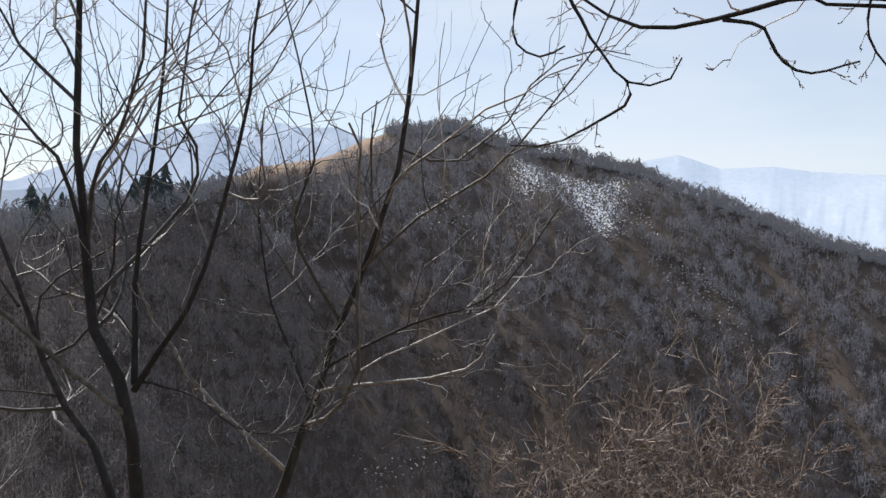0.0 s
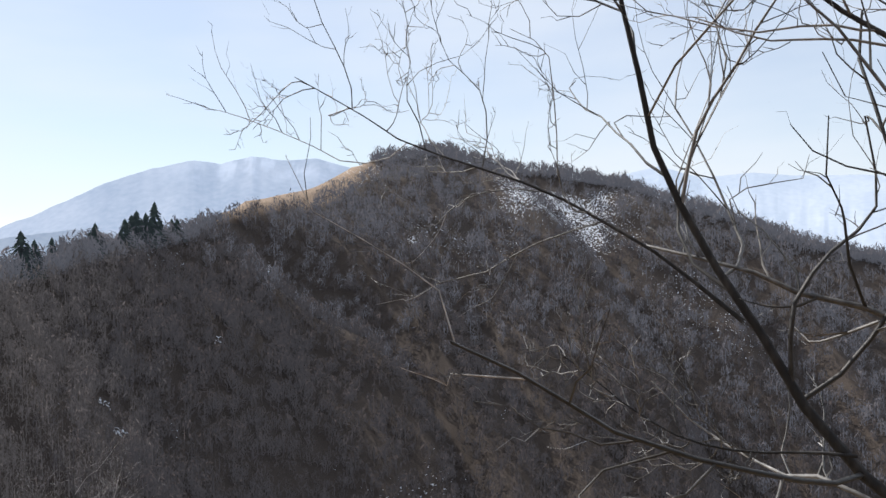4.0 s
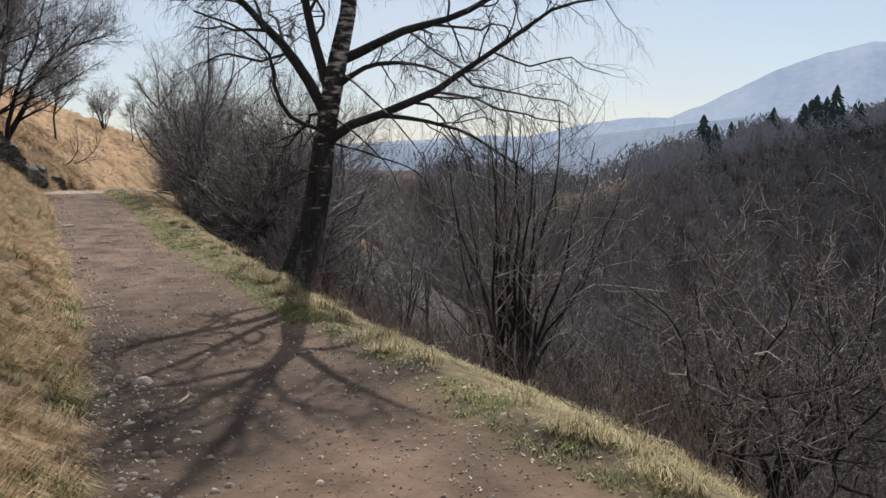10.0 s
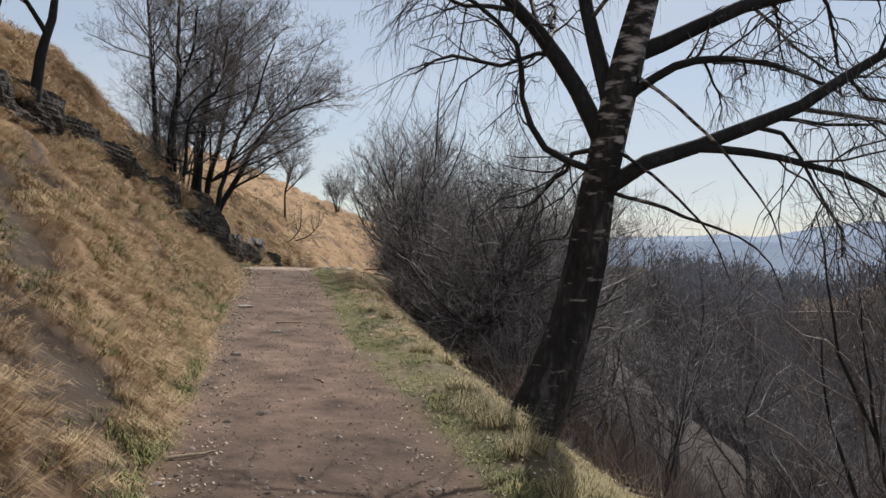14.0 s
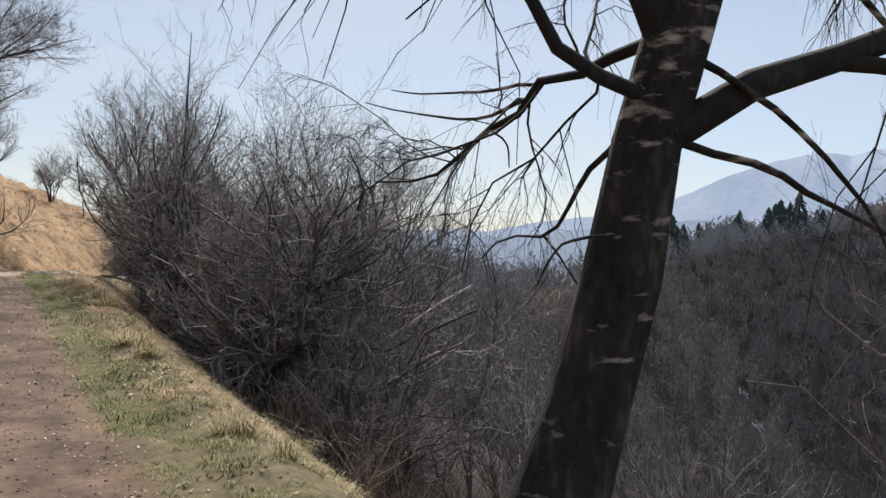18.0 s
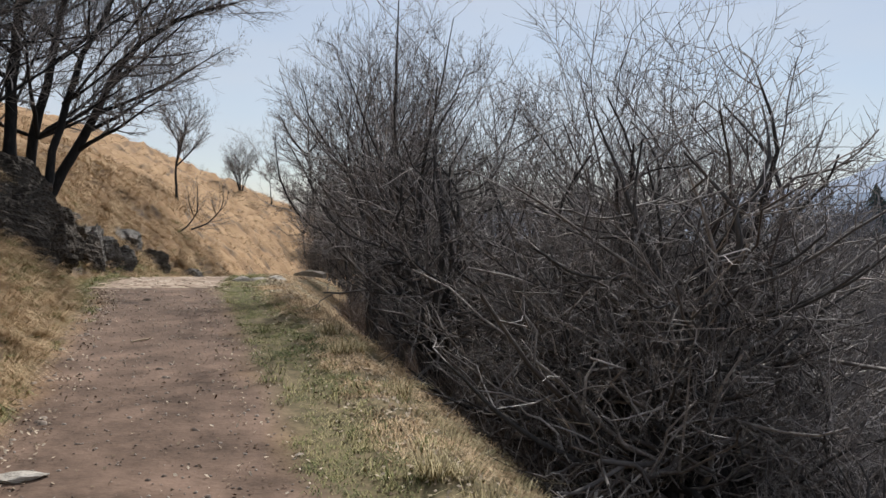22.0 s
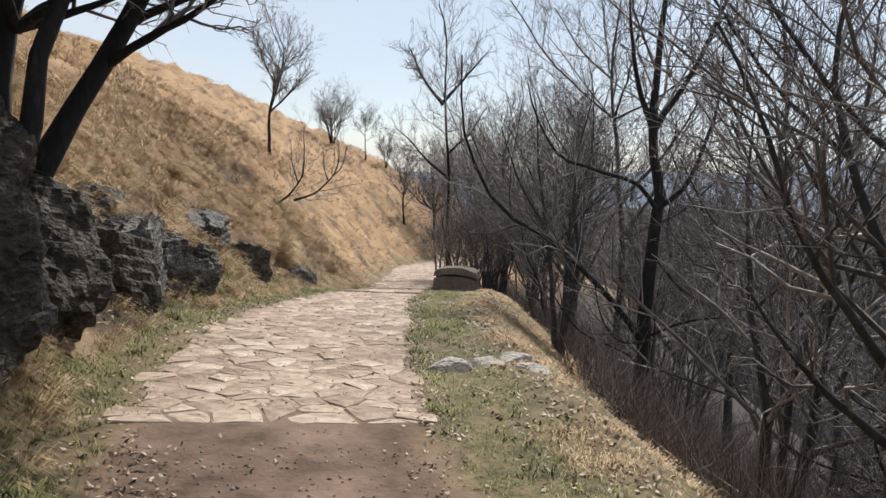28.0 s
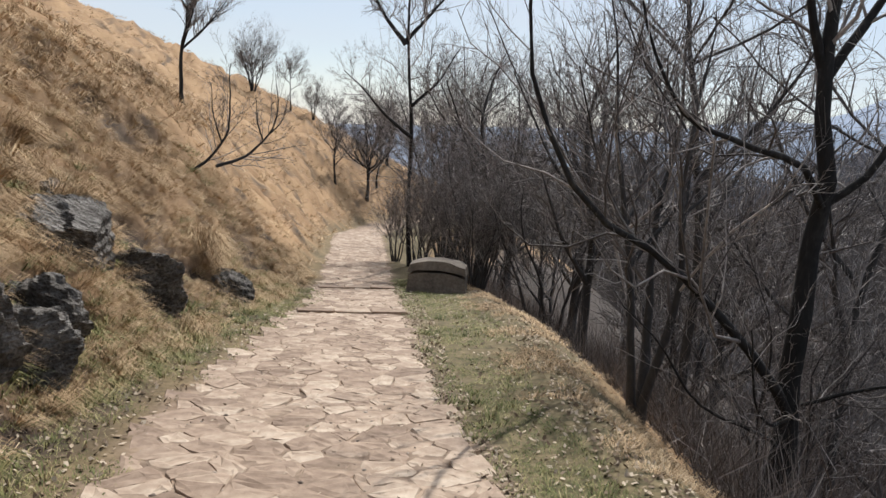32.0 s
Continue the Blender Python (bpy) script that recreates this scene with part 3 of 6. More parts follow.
def round_forest(name, seed, n, keep, mat, label, h0, h1, flakes=26, crest=False, grain=1.0):
    """Far bare woods as one mesh: round fuzzy heads of loose twig sprays over a stem each."""
    rng = np.random.default_rng(seed)
    x, y, r = forest_scatter(rng, n, keep, crest)
    n = len(x)
    ang = np.degrees(np.arctan2(x, y - 8.0))
    rd = np.interp(ang, RIDGE_A, RIDGE_D)
    z = land(x, y) - 0.4 - 3.2 * np.clip(1 - np.abs(r - rd) / 16, 0, 1)
    h = rng.uniform(h0, h1, n) * (0.7 + 0.6 * rng.random(n)) * (1 + 0.22 * rough(x, y, 24, 19, 2))
    way = rng.normal(0, 1, (n, flakes, 3))
    way[..., 2] = way[..., 2] * 0.95 + 0.12
    way /= np.linalg.norm(way, axis=-1, keepdims=True)
    wide = rng.uniform(0.26, 0.42, (n, 1, 1)) * h[:, None, None]
    size = np.concatenate([wide, wide * rng.uniform(0.8, 1.2, (n, 1, 1)), 0.42 * h[:, None, None]], -1)
    core = np.stack([x, y, z + h * 0.50], -1)[:, None, :]
    mid = core + way * size * rng.uniform(0.55, 1.08, (n, flakes, 1))
    up = UP + 0.5 * way + rng.normal(0, 0.35, way.shape)
    across = np.cross(up, way)
    across /= np.linalg.norm(across, axis=-1, keepdims=True) + 1e-6
    up = np.cross(way, across) + 0.5 * way * rng.uniform(-0.2, 1, (n, flakes, 1))
    L = grain * np.clip(r / 330, 0.34, 1.15)[:, None, None] * h[:, None, None] * rng.uniform(0.08, 0.17, (n, flakes, 1))
    W = L * rng.uniform(0.12, 0.28, (n, flakes, 1))
    W[:, 0], L[:, 0] = 0.010 * h[:, None] + 0.0003 * r[:, None], 0.42 * h[:, None]
    mid[:, 0] = np.stack([x, y, z + 0.4 * h], -1)
    up[:, 0] = UP
    v = np.stack([mid - up * L, mid + across * W, mid + up * L, mid - across * W], 2).reshape(-1, 3)
    i = np.arange(n * flakes) * 4
    nrm = way + 0.3 * UP + rng.normal(0, 0.15, way.shape)
    nrm = np.repeat((nrm / np.linalg.norm(nrm, axis=-1, keepdims=True)).reshape(-1, 3), 4, 0)
    me = mesh_of(name, v, np.stack([i, i + 1, i + 2, i + 3], 1), mat, True)
    if len(me.vertices) == len(nrm):
        me.normals_split_custom_set_from_vertices(nrm.tolist())
    return put(name, me, None, label, "forest", kind="stuff")


UP = np.array([0, 0, 1.0])
# haze over the far woods is put into their emission
M["hazy_forest"] = material("farthest_hazed_wood", [(0.3, (0.034, 0.028, 0.026)), (0.55, (0.055, 0.045, 0.042)), (0.8, (0.088, 0.075, 0.070))], 0.02, 0.12, 1.0, 0, 0.1, 0.25, haze_glow=(0.34, 0.37, 0.46, 0.165), spec=0.0)
M["forest"] = material("far_hazed_wood", [(0.3, (0.024, 0.0178, 0.0152)), (0.55, (0.042, 0.0312, 0.0265)), (0.8, (0.072, 0.055, 0.047))], 0.03, 0.2, 1.0, 0, 0.1, 0.16, haze_glow=(0.36, 0.365, 0.43, 0.080), spec=0.0)
# paler copy that emits more, for the thicker haze toward the sun
M["sunward_forest"] = material("hazed_sunward_wood", [(0.3, (0.040, 0.034, 0.033)), (0.55, (0.075, 0.064, 0.061)), (0.8, (0.13, 0.112, 0.106))], 0.03, 0.2, 1.0, 0, 0.1, 0.3, haze_glow=(0.40, 0.385, 0.41, 0.095), spec=0.0)
M["wood"] = material("near_bare_wood", [(0.3, (0.060, 0.049, 0.045)), (0.55, (0.125, 0.103, 0.093)), (0.8, (0.25, 0.21, 0.19))], 0.06, 0.8, 1.0, 0, 0.1, 0.45, spec=0.0)
# faint bluish emission on the needles imitates haze
M["conifer"] = material("hazed_conifer_needles", [(0.3, (0.012, 0.022, 0.016)), (0.7, (0.035, 0.055, 0.038))], 0.5, 6, 1.0, 0, 0.1, 0.4, haze_glow=(0.30, 0.37, 0.50, 0.03), spec=0.0)

def fade(r, seed, by):
    """Distances blurred by chance, so that two woods run into each other."""
    return r + by * np.random.default_rng(seed + len(r) % 7).random(len(r))


def snowfield(a, r, rd):
    return ~((np.abs(a - 74.8) < 7.0) & (r > rd - 125) & (r < rd - 12))


def off_spots(a, r):
    """Clear of the small snowy openings."""
    x, y = r * np.sin(np.radians(a)), 8 + r * np.cos(np.radians(a))
    z, ok = land(x, y) - 1.0, np.ones(len(a), bool)
    for sa, se in SNOW_SPOTS:
        up = z - r * math.tan(radians(se)) + 4.5
        ok &= ~((np.abs(a - sa) * 7.0 < 2.6) & (up < 2.0) & (up > -6.0))
    return ok


def no_meadow(a, r, rd):
    return ~((np.abs(a - 56.4) < 5.4) & (r > rd - np.clip((a - 50.5) * 4.0, 4, 28))) & ~((np.abs(a - 33) < 2.6) & (r > rd - 13) & (r < rd - 3))


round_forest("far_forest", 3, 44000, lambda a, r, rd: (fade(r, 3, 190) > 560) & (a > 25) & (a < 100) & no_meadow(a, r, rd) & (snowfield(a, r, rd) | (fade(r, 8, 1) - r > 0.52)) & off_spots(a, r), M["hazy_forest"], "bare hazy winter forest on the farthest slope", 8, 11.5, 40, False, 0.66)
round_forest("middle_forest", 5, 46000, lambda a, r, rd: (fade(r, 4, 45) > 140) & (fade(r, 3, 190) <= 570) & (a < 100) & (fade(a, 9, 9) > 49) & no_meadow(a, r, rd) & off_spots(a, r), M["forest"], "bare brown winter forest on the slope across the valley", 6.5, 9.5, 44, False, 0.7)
round_forest("sunward_forest", 5, 46000, lambda a, r, rd: (fade(r, 4, 45) > 140) & (fade(r, 3, 190) <= 570) & (a > -8) & (fade(a, 9, 9) <= 49) & no_meadow(a, r, rd) & off_spots(a, r), M["sunward_forest"], "bare winter forest against the light, greyed by painted haze", 6.5, 9.5, 44, False, 0.7)
bare_forest("valley_forest", 4, 30000, lambda a, r, rd: (fade(r, 5, 45) <= 150) & (a > -8) & (a < 105), M["wood"], "bare leafless wood in the valley below", 5, 8.5, 64, False, 0.0005)
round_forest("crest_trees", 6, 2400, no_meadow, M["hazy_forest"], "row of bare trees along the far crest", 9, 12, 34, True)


def conifer(seed):
    rng = np.random.default_rng(seed)
    v, f = [], []
    for k in range(15):
        zc, rad = 0.12 + 0.88 * k / 15, 0.26 * (1 - k / 15.5) ** 0.8
        for j in range(11):
            a, b = 2 * np.pi * (j + rng.random()) / 11, rng.uniform(0.6, 1.25)
            i = len(v)
            c, s = np.cos(a), np.sin(a)
            v += [(0, 0, zc + 0.07), (c * rad * b - s * 0.03, s * rad * b + c * 0.03, zc - 0.03), (c * rad * b * 1.15, s * rad * b * 1.15, zc - 0.05), (c * rad * b + s * 0.03, s * rad * b - c * 0.03, zc - 0.03)]
            f.append((i, i + 1, i + 2, i + 3))
    return mesh_of("crown", np.array(v), np.array(f), M["conifer"])


def stick(name, pts, radii, mat, sides=6):
    return mesh_of(name, *tubes(np.array([pts], float), np.array([radii], float), sides), mat, True)


def tubes(P, R, sides):
    """Tapered tubes along many lines of equal length at once: points and faces."""
    m, n = P.shape[:2]
    T = np.gradient(P, axis=1)
    T /= np.linalg.norm(T, axis=2, keepdims=True) + 1e-9
    mean = T.mean(1)
    ref = np.where(np.abs(mean[:, 2:3]) > 0.8, [[1.0, 0.13, 0.0]], [[0.0, 0.1, 1.0]])[:, None, :]
    A = np.cross(T, np.broadcast_to(ref, T.shape))
    A /= np.linalg.norm(A, axis=2, keepdims=True) + 1e-9
    B = np.cross(T, A)
    ph = np.arange(sides) * 2 * np.pi / sides
    if sides == 2:
        ph = np.arange(m)[:, None, None] * 2.399
        A = A * np.cos(ph) + B * np.sin(ph)
        V = np.stack([P - R[..., None] * A, P + R[..., None] * A], 2).reshape(-1, 3)
        i = (np.arange(m)[:, None] * n * 2 + np.arange(n - 1)[None] * 2).ravel()
        return V, np.stack([i, i + 1, i + 3, i + 2], 1)
    V = P[:, :, None, :] + R[:, :, None, None] * (np.cos(ph)[None, None, :, None] * A[:, :, None, :] + np.sin(ph)[None, None, :, None] * B[:, :, None, :])
    i = np.arange(m)[:, None, None] * n * sides + np.arange(n - 1)[None, :, None] * sides
    j, k = np.arange(sides)[None, None, :], (np.arange(sides)[None, None, :] + 1) % sides
    F = np.stack(np.broadcast_arrays(i + j, i + k, i + sides + k, i + sides + j), -1).reshape(-1, 4)
    return V.reshape(-1, 3), F


conifer_meshes = [conifer(s) for s in range(3)]
cone_stem = stick("trunk", [(0, 0, -0.06), (0, 0, 0.5), (0, 0, 0.95)], [0.016, 0.011, 0.003], M["bark"], 5)
rng = np.random.default_rng(8)
for a, h in ((40.0, 15), (40.35, 11), (40.75, 11), (41.7, 9), (43.9, 9), (44.2, 13), (44.5, 9), (45.7, 10), (45.95, 12), (46.35, 12), (46.65, 14), (46.95, 11), (47.2, 14), (47.5, 12), (47.75, 17), (48.05, 11), (48.8, 9), (49.1, 10)):
    d = float(np.interp(a, RIDGE_A, RIDGE_D)) - 4 + rng.uniform(-4, 4)
    cx, cy = d * math.sin(radians(a)), 8 + d * math.cos(radians(a))
    t = thing("conifer_tree", "dark green conifer standing on the wooded ridge", "tree", "conifers on the ridge", at=(cx, cy, float(land(cx, cy)) - 1.6))
    t.scale = (h * rng.uniform(1.3, 1.8), h * rng.uniform(1.3, 1.8), h * 1.2)
    t.rotation_euler[2] = rng.uniform(0, 6)
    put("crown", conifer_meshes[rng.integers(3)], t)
    put("trunk", cone_stem, t)


# ---- trees ----
def curve_through(pts, n, wob, rng):
    """A line of n points through a few guide points, a little crooked."""
    pts = np.asarray(pts, float)
    u = np.concatenate([[0], np.cumsum(np.linalg.norm(np.diff(pts, axis=0), axis=1))])
    L, w = u[-1], np.linspace(0, u[-1], n)
    m = np.gradient(pts, u, axis=0) if len(pts) > 2 else np.repeat((pts[1:] - pts[:1]) / L, 2, 0)
    k = np.clip(np.searchsorted(u, w, side="right") - 1, 0, len(pts) - 2)
    h = (u[k + 1] - u[k])[:, None]
    s = ((w - u[k])[:, None]) / h
    c = (2 * s**3 - 3 * s**2 + 1) * pts[k] + (s**3 - 2 * s**2 + s) * h * m[k] + (-2 * s**3 + 3 * s**2) * pts[k + 1] + (s**3 - s**2) * h * m[k + 1]
    j = rng.normal(0, 1, (n, 3))
    j[1:-1] = (j[:-2] + j[1:-1] + j[2:]) / 3
    j[0] = 0
    return c + j * wob * L


def children(rng, P, R, count, angle, ratio, span=(0.25, 1.0), up=0.25, curl=0.1, n=4, wob=0.05, taper=0.55, least=0.0025, fixed=None, bend=0.16):
    """count side branches on each of the lines P (m, k, 3) with radii R (m, k)."""
    m, k = P.shape[:2]
    t = np.sort(span[0] + (span[1] - span[0]) * (np.arange(count)[None, :] + rng.random((m, count))) / count, axis=1)
    w = t * (k - 1)
    i = np.clip(w.astype(int), 0, k - 2)
    f = (w - i)[..., None]
    rows = np.arange(m)[:, None]
    p0 = P[rows, i] * (1 - f) + P[rows, i + 1] * f
    r0 = (R[rows, i] * (1 - f[..., 0]) + R[rows, i + 1] * f[..., 0])
    tan = P[rows, i + 1] - P[rows, i]
    tan /= np.linalg.norm(tan, axis=2, keepdims=True) + 1e-9
    q = rng.normal(0, 1, tan.shape)
    q -= (q * tan).sum(-1, keepdims=True) * tan
    q /= np.linalg.norm(q, axis=2, keepdims=True) + 1e-9
    a = np.radians(angle) * rng.uniform(0.65, 1.3, (m, count, 1))
    d = tan * np.cos(a) + q * np.sin(a) + UP * up
    d /= np.linalg.norm(d, axis=2, keepdims=True)
    plen = np.linalg.norm(np.diff(P, axis=1), axis=2).sum(1)[:, None] if fixed is None else np.full((m, 1), fixed)
    L = plen * ratio * rng.uniform(0.55, 1.25, (m, count)) * (1.15 - 0.55 * t)
    s = np.linspace(0, 1, n)[None, None, :, None]
    L4 = L[..., None, None]
    C = p0[:, :, None, :] + d[:, :, None, :] * L4 * s + UP * curl * L4 * s**2
    j = rng.normal(0, 1, C.shape)
    j[:, :, 0] = 0
    bow = rng.normal(0, bend, (m, count, 1, 3)) * L4 * (s**2 - 0.6 * s) + rng.normal(0, bend * 0.35, (m, count, 1, 3)) * L4 * np.sin(s * 6.0)
    C = C + j * wob * 0.7 * L4 * np.sqrt(s) + bow * (n > 2)
    rr = np.maximum(np.minimum(r0 * taper, L * 0.03), least)[..., None] * np.linspace(1, 0.35, n)[None, None, :]
    return C.reshape(-1, n, 3), rr.reshape(-1, n)


def crown_of(rng, lines, levels, fine=(4, 3, 2)):
    """Branches of several levels on guide lines [(pts, radii)]: points and faces of them all."""
    vs, fs, off = [], [], 0
    groups = {}
    for P, R in lines:
        groups.setdefault(len(P), []).append((P, R))
    cur = [(np.array([p for p, _ in g]), np.array([r for _, r in g])) for g in groups.values()]
    for depth, lv in enumerate(levels):
        nxt = []
        for P, R in cur:
            C, r = children(rng, P, R, **lv)
            v, f = tubes(C, r, fine[depth])
            vs.append(v)
            fs.append(f + off)
            off += len(v)
            nxt.append((C, r))
        cur = nxt
    return np.concatenate(vs), np.concatenate(fs)


def build_tree(name, label, guides, levels, seed, at, bark, twig, group="", category="tree", limb_bark=None, fine=(4, 3, 2), taper=0.85):
    """guides: (part name, guide points relative to the foot, radius at start, radius at end)."""
    rng = np.random.default_rng(seed)
    t = thing(name, label, category, group, at=at)
    lines = []
    for part_name, pts, ra, rb in guides:
        n = 16 if part_name in ("trunk", "stem") else 12
        c = curve_through(pts, n, 0.009, rng)
        r = ra + (rb - ra) * np.linspace(0, 1, n) ** taper
        if part_name == "trunk":
            r = r * (1 + 0.35 * np.exp(-np.linspace(0, 1, n) * 14))
        r = r * rng.uniform(0.94, 1.06, n)
        put(part_name, mesh_of(part_name, *tubes(c[None], r[None], 9 if ra > 0.06 else 6), limb_bark if limb_bark and part_name == "limb" else bark, True), t)
        if part_name == "bough":
            continue
        if part_name != "trunk" or len(guides) == 1:
            lines.append((c, r))
        else:
            lines.append((c[6:], r[6:]))
    v, f = crown_of(rng, lines, levels, fine)
    put("crown", mesh_of("crown", v, f, twig), t)
    return t


LV_TREE = [dict(count=13, angle=50, ratio=0.42, up=0.25, curl=0.12, n=5, wob=0.035, taper=0.6),
           dict(count=8, angle=47, ratio=0.45, up=0.12, curl=0.10, n=3, wob=0.05, taper=0.6),
           dict(count=5, angle=42, ratio=0.55, up=0.06, curl=0.08, n=2, wob=0.03, taper=0.7, least=0.0024)]
LV_YOUNG = [dict(count=15, angle=55, ratio=0.42, up=0.08, curl=0.16, n=9, wob=0.018, taper=0.55, span=(0.26, 1), least=0.0032),
            dict(count=7, angle=46, ratio=0.40, up=0.15, curl=0.15, n=6, wob=0.03, taper=0.65, least=0.0024),
            dict(count=3, angle=42, ratio=0.36, up=0.15, curl=0.1, n=4, wob=0.05, taper=0.75, least=0.0019)]
LV_BUSH = [dict(count=11, angle=40, ratio=0.46, up=0.12, curl=0.10, n=5, wob=0.045, taper=0.55),
           dict(count=6, angle=48, ratio=0.5, up=0.10, curl=0.1, n=3, wob=0.05, taper=0.7),
           dict(count=5, angle=48, ratio=0.58, up=0.0, curl=0.05, n=2, wob=0.05, taper=0.8, least=0.0022)]
LV_THORN = [dict(count=8, angle=58, ratio=0.44, up=0.08, curl=0.06, n=6, wob=0.035, taper=0.6, span=(0.15, 1)),
            dict(count=6, angle=58, ratio=0.48, up=0.06, curl=0.08, n=4, wob=0.06, taper=0.65),
            dict(count=4, angle=52, ratio=0.55, up=0.08, curl=0.06, n=3, wob=0.07, taper=0.75, least=0.0022)]
LV_HAZEL = [dict(count=9, angle=50, ratio=0.42, up=0.1, curl=0.14, n=6, wob=0.04, taper=0.5, span=(0.3, 1)),
            dict(count=5, angle=42, ratio=0.42, up=0.15, curl=0.1, n=5, wob=0.05, taper=0.6),
            dict(count=4, angle=40, ratio=0.42, up=0.12, curl=0.1, n=3, wob=0.05, taper=0.7, least=0.0018)]
LV_ROUND = [dict(count=8, angle=58, ratio=0.34, up=0.08, curl=0.12, n=5, wob=0.05, taper=0.55, span=(0.2, 1)),
            dict(count=6, angle=52, ratio=0.45, up=0.06, curl=0.08, n=3, wob=0.06, taper=0.6, least=0.005),
            dict(count=6, angle=48, ratio=0.55, up=0.08, curl=0.04, n=2, wob=0.05, taper=0.8, least=0.0042)]
LV_DOME = [dict(count=9, angle=55, ratio=0.40, up=0.10, curl=0.12, n=5, wob=0.04, taper=0.6, span=(0.25, 1)),
           dict(count=7, angle=52, ratio=0.46, up=0.12, curl=0.10, n=4, wob=0.05, taper=0.65, least=0.0045),
           dict(count=5, angle=46, ratio=0.55, up=0.14, curl=0.06, n=3, wob=0.05, taper=0.8, least=0.0036)]
LV_BIRCH = [dict(count=15, angle=52, ratio=0.40, up=0.1, curl=-0.05, n=7, wob=0.045, taper=0.42),
            dict(count=10, angle=50, ratio=0.42, up=-0.1, curl=-0.3, n=4, wob=0.05, taper=0.55),
            dict(count=6, angle=42, ratio=0.6, up=-0.3, curl=-0.6, n=4, wob=0.05, taper=0.7, least=0.0015)]
LV_OPEN = [dict(count=13, angle=50, ratio=0.40, up=0.16, curl=0.14, n=6, wob=0.025, taper=0.42, span=(0.1, 1)),
           dict(count=6, angle=42, ratio=0.42, up=0.18, curl=0.12, n=5, wob=0.04, taper=0.6),
           dict(count=4, angle=40, ratio=0.42, up=0.15, curl=0.1, n=3, wob=0.05, taper=0.7, least=0.0018)]
LV_SLOPE = [dict(count=14, angle=46, ratio=0.42, up=0.25, curl=0.1, n=4, wob=0.03, taper=0.6),
            dict(count=6, angle=42, ratio=0.5, up=0.2, curl=0.1, n=3, wob=0.04, taper=0.7),
            dict(count=4, angle=40, ratio=0.55, up=0.06, curl=0.05, n=2, wob=0.03, taper=0.8, least=0.004)]
LV_PLAIN = [dict(count=16, angle=54, ratio=0.42, up=0.25, curl=0.1, n=5, wob=0.055, taper=0.5),
            dict(count=7, angle=42, ratio=0.5, up=0.2, curl=0.1, n=4, wob=0.07, taper=0.7),
            dict(count=6, angle=40, ratio=0.55, up=0.06, curl=0.05, n=2, wob=0.05, taper=0.8, least=0.0024)]


def foot(x, y, sink=0.12):
    return (x, y, float(land(x, y)) - sink)


def wild_guides(rng, height, stems, spread_by, r, lean=(0, 0), limbs=4):
    """Random stems with limbs for a tree or shrub of the given height."""
    out = []
    for k in range(stems):
        a = 2 * np.pi * (k + rng.random() * 0.7) / stems
        d = np.array([np.cos(a), np.sin(a), 0]) * spread_by * rng.uniform(0.4, 1.1) if stems > 1 else np.zeros(3)
        d = d + np.array([*lean, 0])
        h = height * rng.uniform(0.75, 1.05)
        q = np.array([[0, 0, 0], [*(d[:2] * 0.35 * h + rng.normal(0, 0.03, 2) * h), 0.42 * h], [*(d[:2] * 0.7 * h + rng.normal(0, 0.04, 2) * h), 0.75 * h], [*(d[:2] * h), h]])
        q += np.array([*(d[:2] * 0.25), 0])
        out.append(("trunk" if stems == 1 else "stem", q, r * rng.uniform(0.7, 1.1), r * 0.07))
        for j in range(limbs):
            f = rng.uniform(0.28, 0.8)
            p = curve_through(q, 12, 0, rng)[int(f * 11)]
            b = rng.uniform(0, 2 * np.pi)
            w = np.array([np.cos(b), np.sin(b), rng.uniform(0.5, 1.3)])
            w /= np.linalg.norm(w)
            L = h * rng.uniform(0.25, 0.45) * (1.2 - 0.5 * f)
            out.append(("limb", np.array([p, p + w * L * 0.5, p + w * L + UP * 0.18 * L]), r * (1 - f) * 0.75, r * 0.1))
    return out


# prototypes are the first of their kind; copies share their meshes
def plant(kind, seeds, spots, make):
    protos = []
    rng = np.random.default_rng(len(spots) * 7 + 1)
    for k, (x, y, s) in enumerate(spots):
        if k < seeds:
            protos.append(make(seeds * 100 + k, foot(x, y), s))
        else:
            src = protos[k % seeds]
            copy_thing(src, Matrix.Translation(foot(x, y)) @ Matrix.Rotation(rng.uniform(0, 6.28), 4, "Z") @ Matrix.Scale(s / src["size"], 4))
    return protos


def make_tall(seed, at, s):
    rng = np.random.default_rng(seed)
    t = build_tree("bare_tree", "bare dark-barked deciduous tree on the wooded slope", wild_guides(rng, s, 1, 0, 0.0135 * s, limbs=9, lean=(rng.uniform(-0.05, 0.1), 0)), LV_TREE, seed, at, M["shrubbark"], M["twig"], "trees on the lower slope", fine=(3, 2, 2))
    t["size"] = s
    return t


def make_thicket(seed, at, s):
    rng = np.random.default_rng(seed)
    t = build_tree("bare_shrub", "dense leafless many-stemmed shrub below the track edge", wild_guides(rng, s, 6, 0.40, 0.0115 * s, limbs=2), LV_BUSH, seed, at, M["shrubbark"], M["twig"], "shrubs below the track", "shrub")
    t["size"] = s
    return t


def make_bush(seed, at, s):
    rng = np.random.default_rng(seed)
    t = build_tree("brown_bush", "rounded brown leafless bush on the steep slope", thorn_guides(rng, s * 0.9, 13, 0.62, 0.012 * s), LV_DOME, seed, at, M["bark"], M["bush"], "bushes on the slope", "bush")
    t["size"] = s
    return t


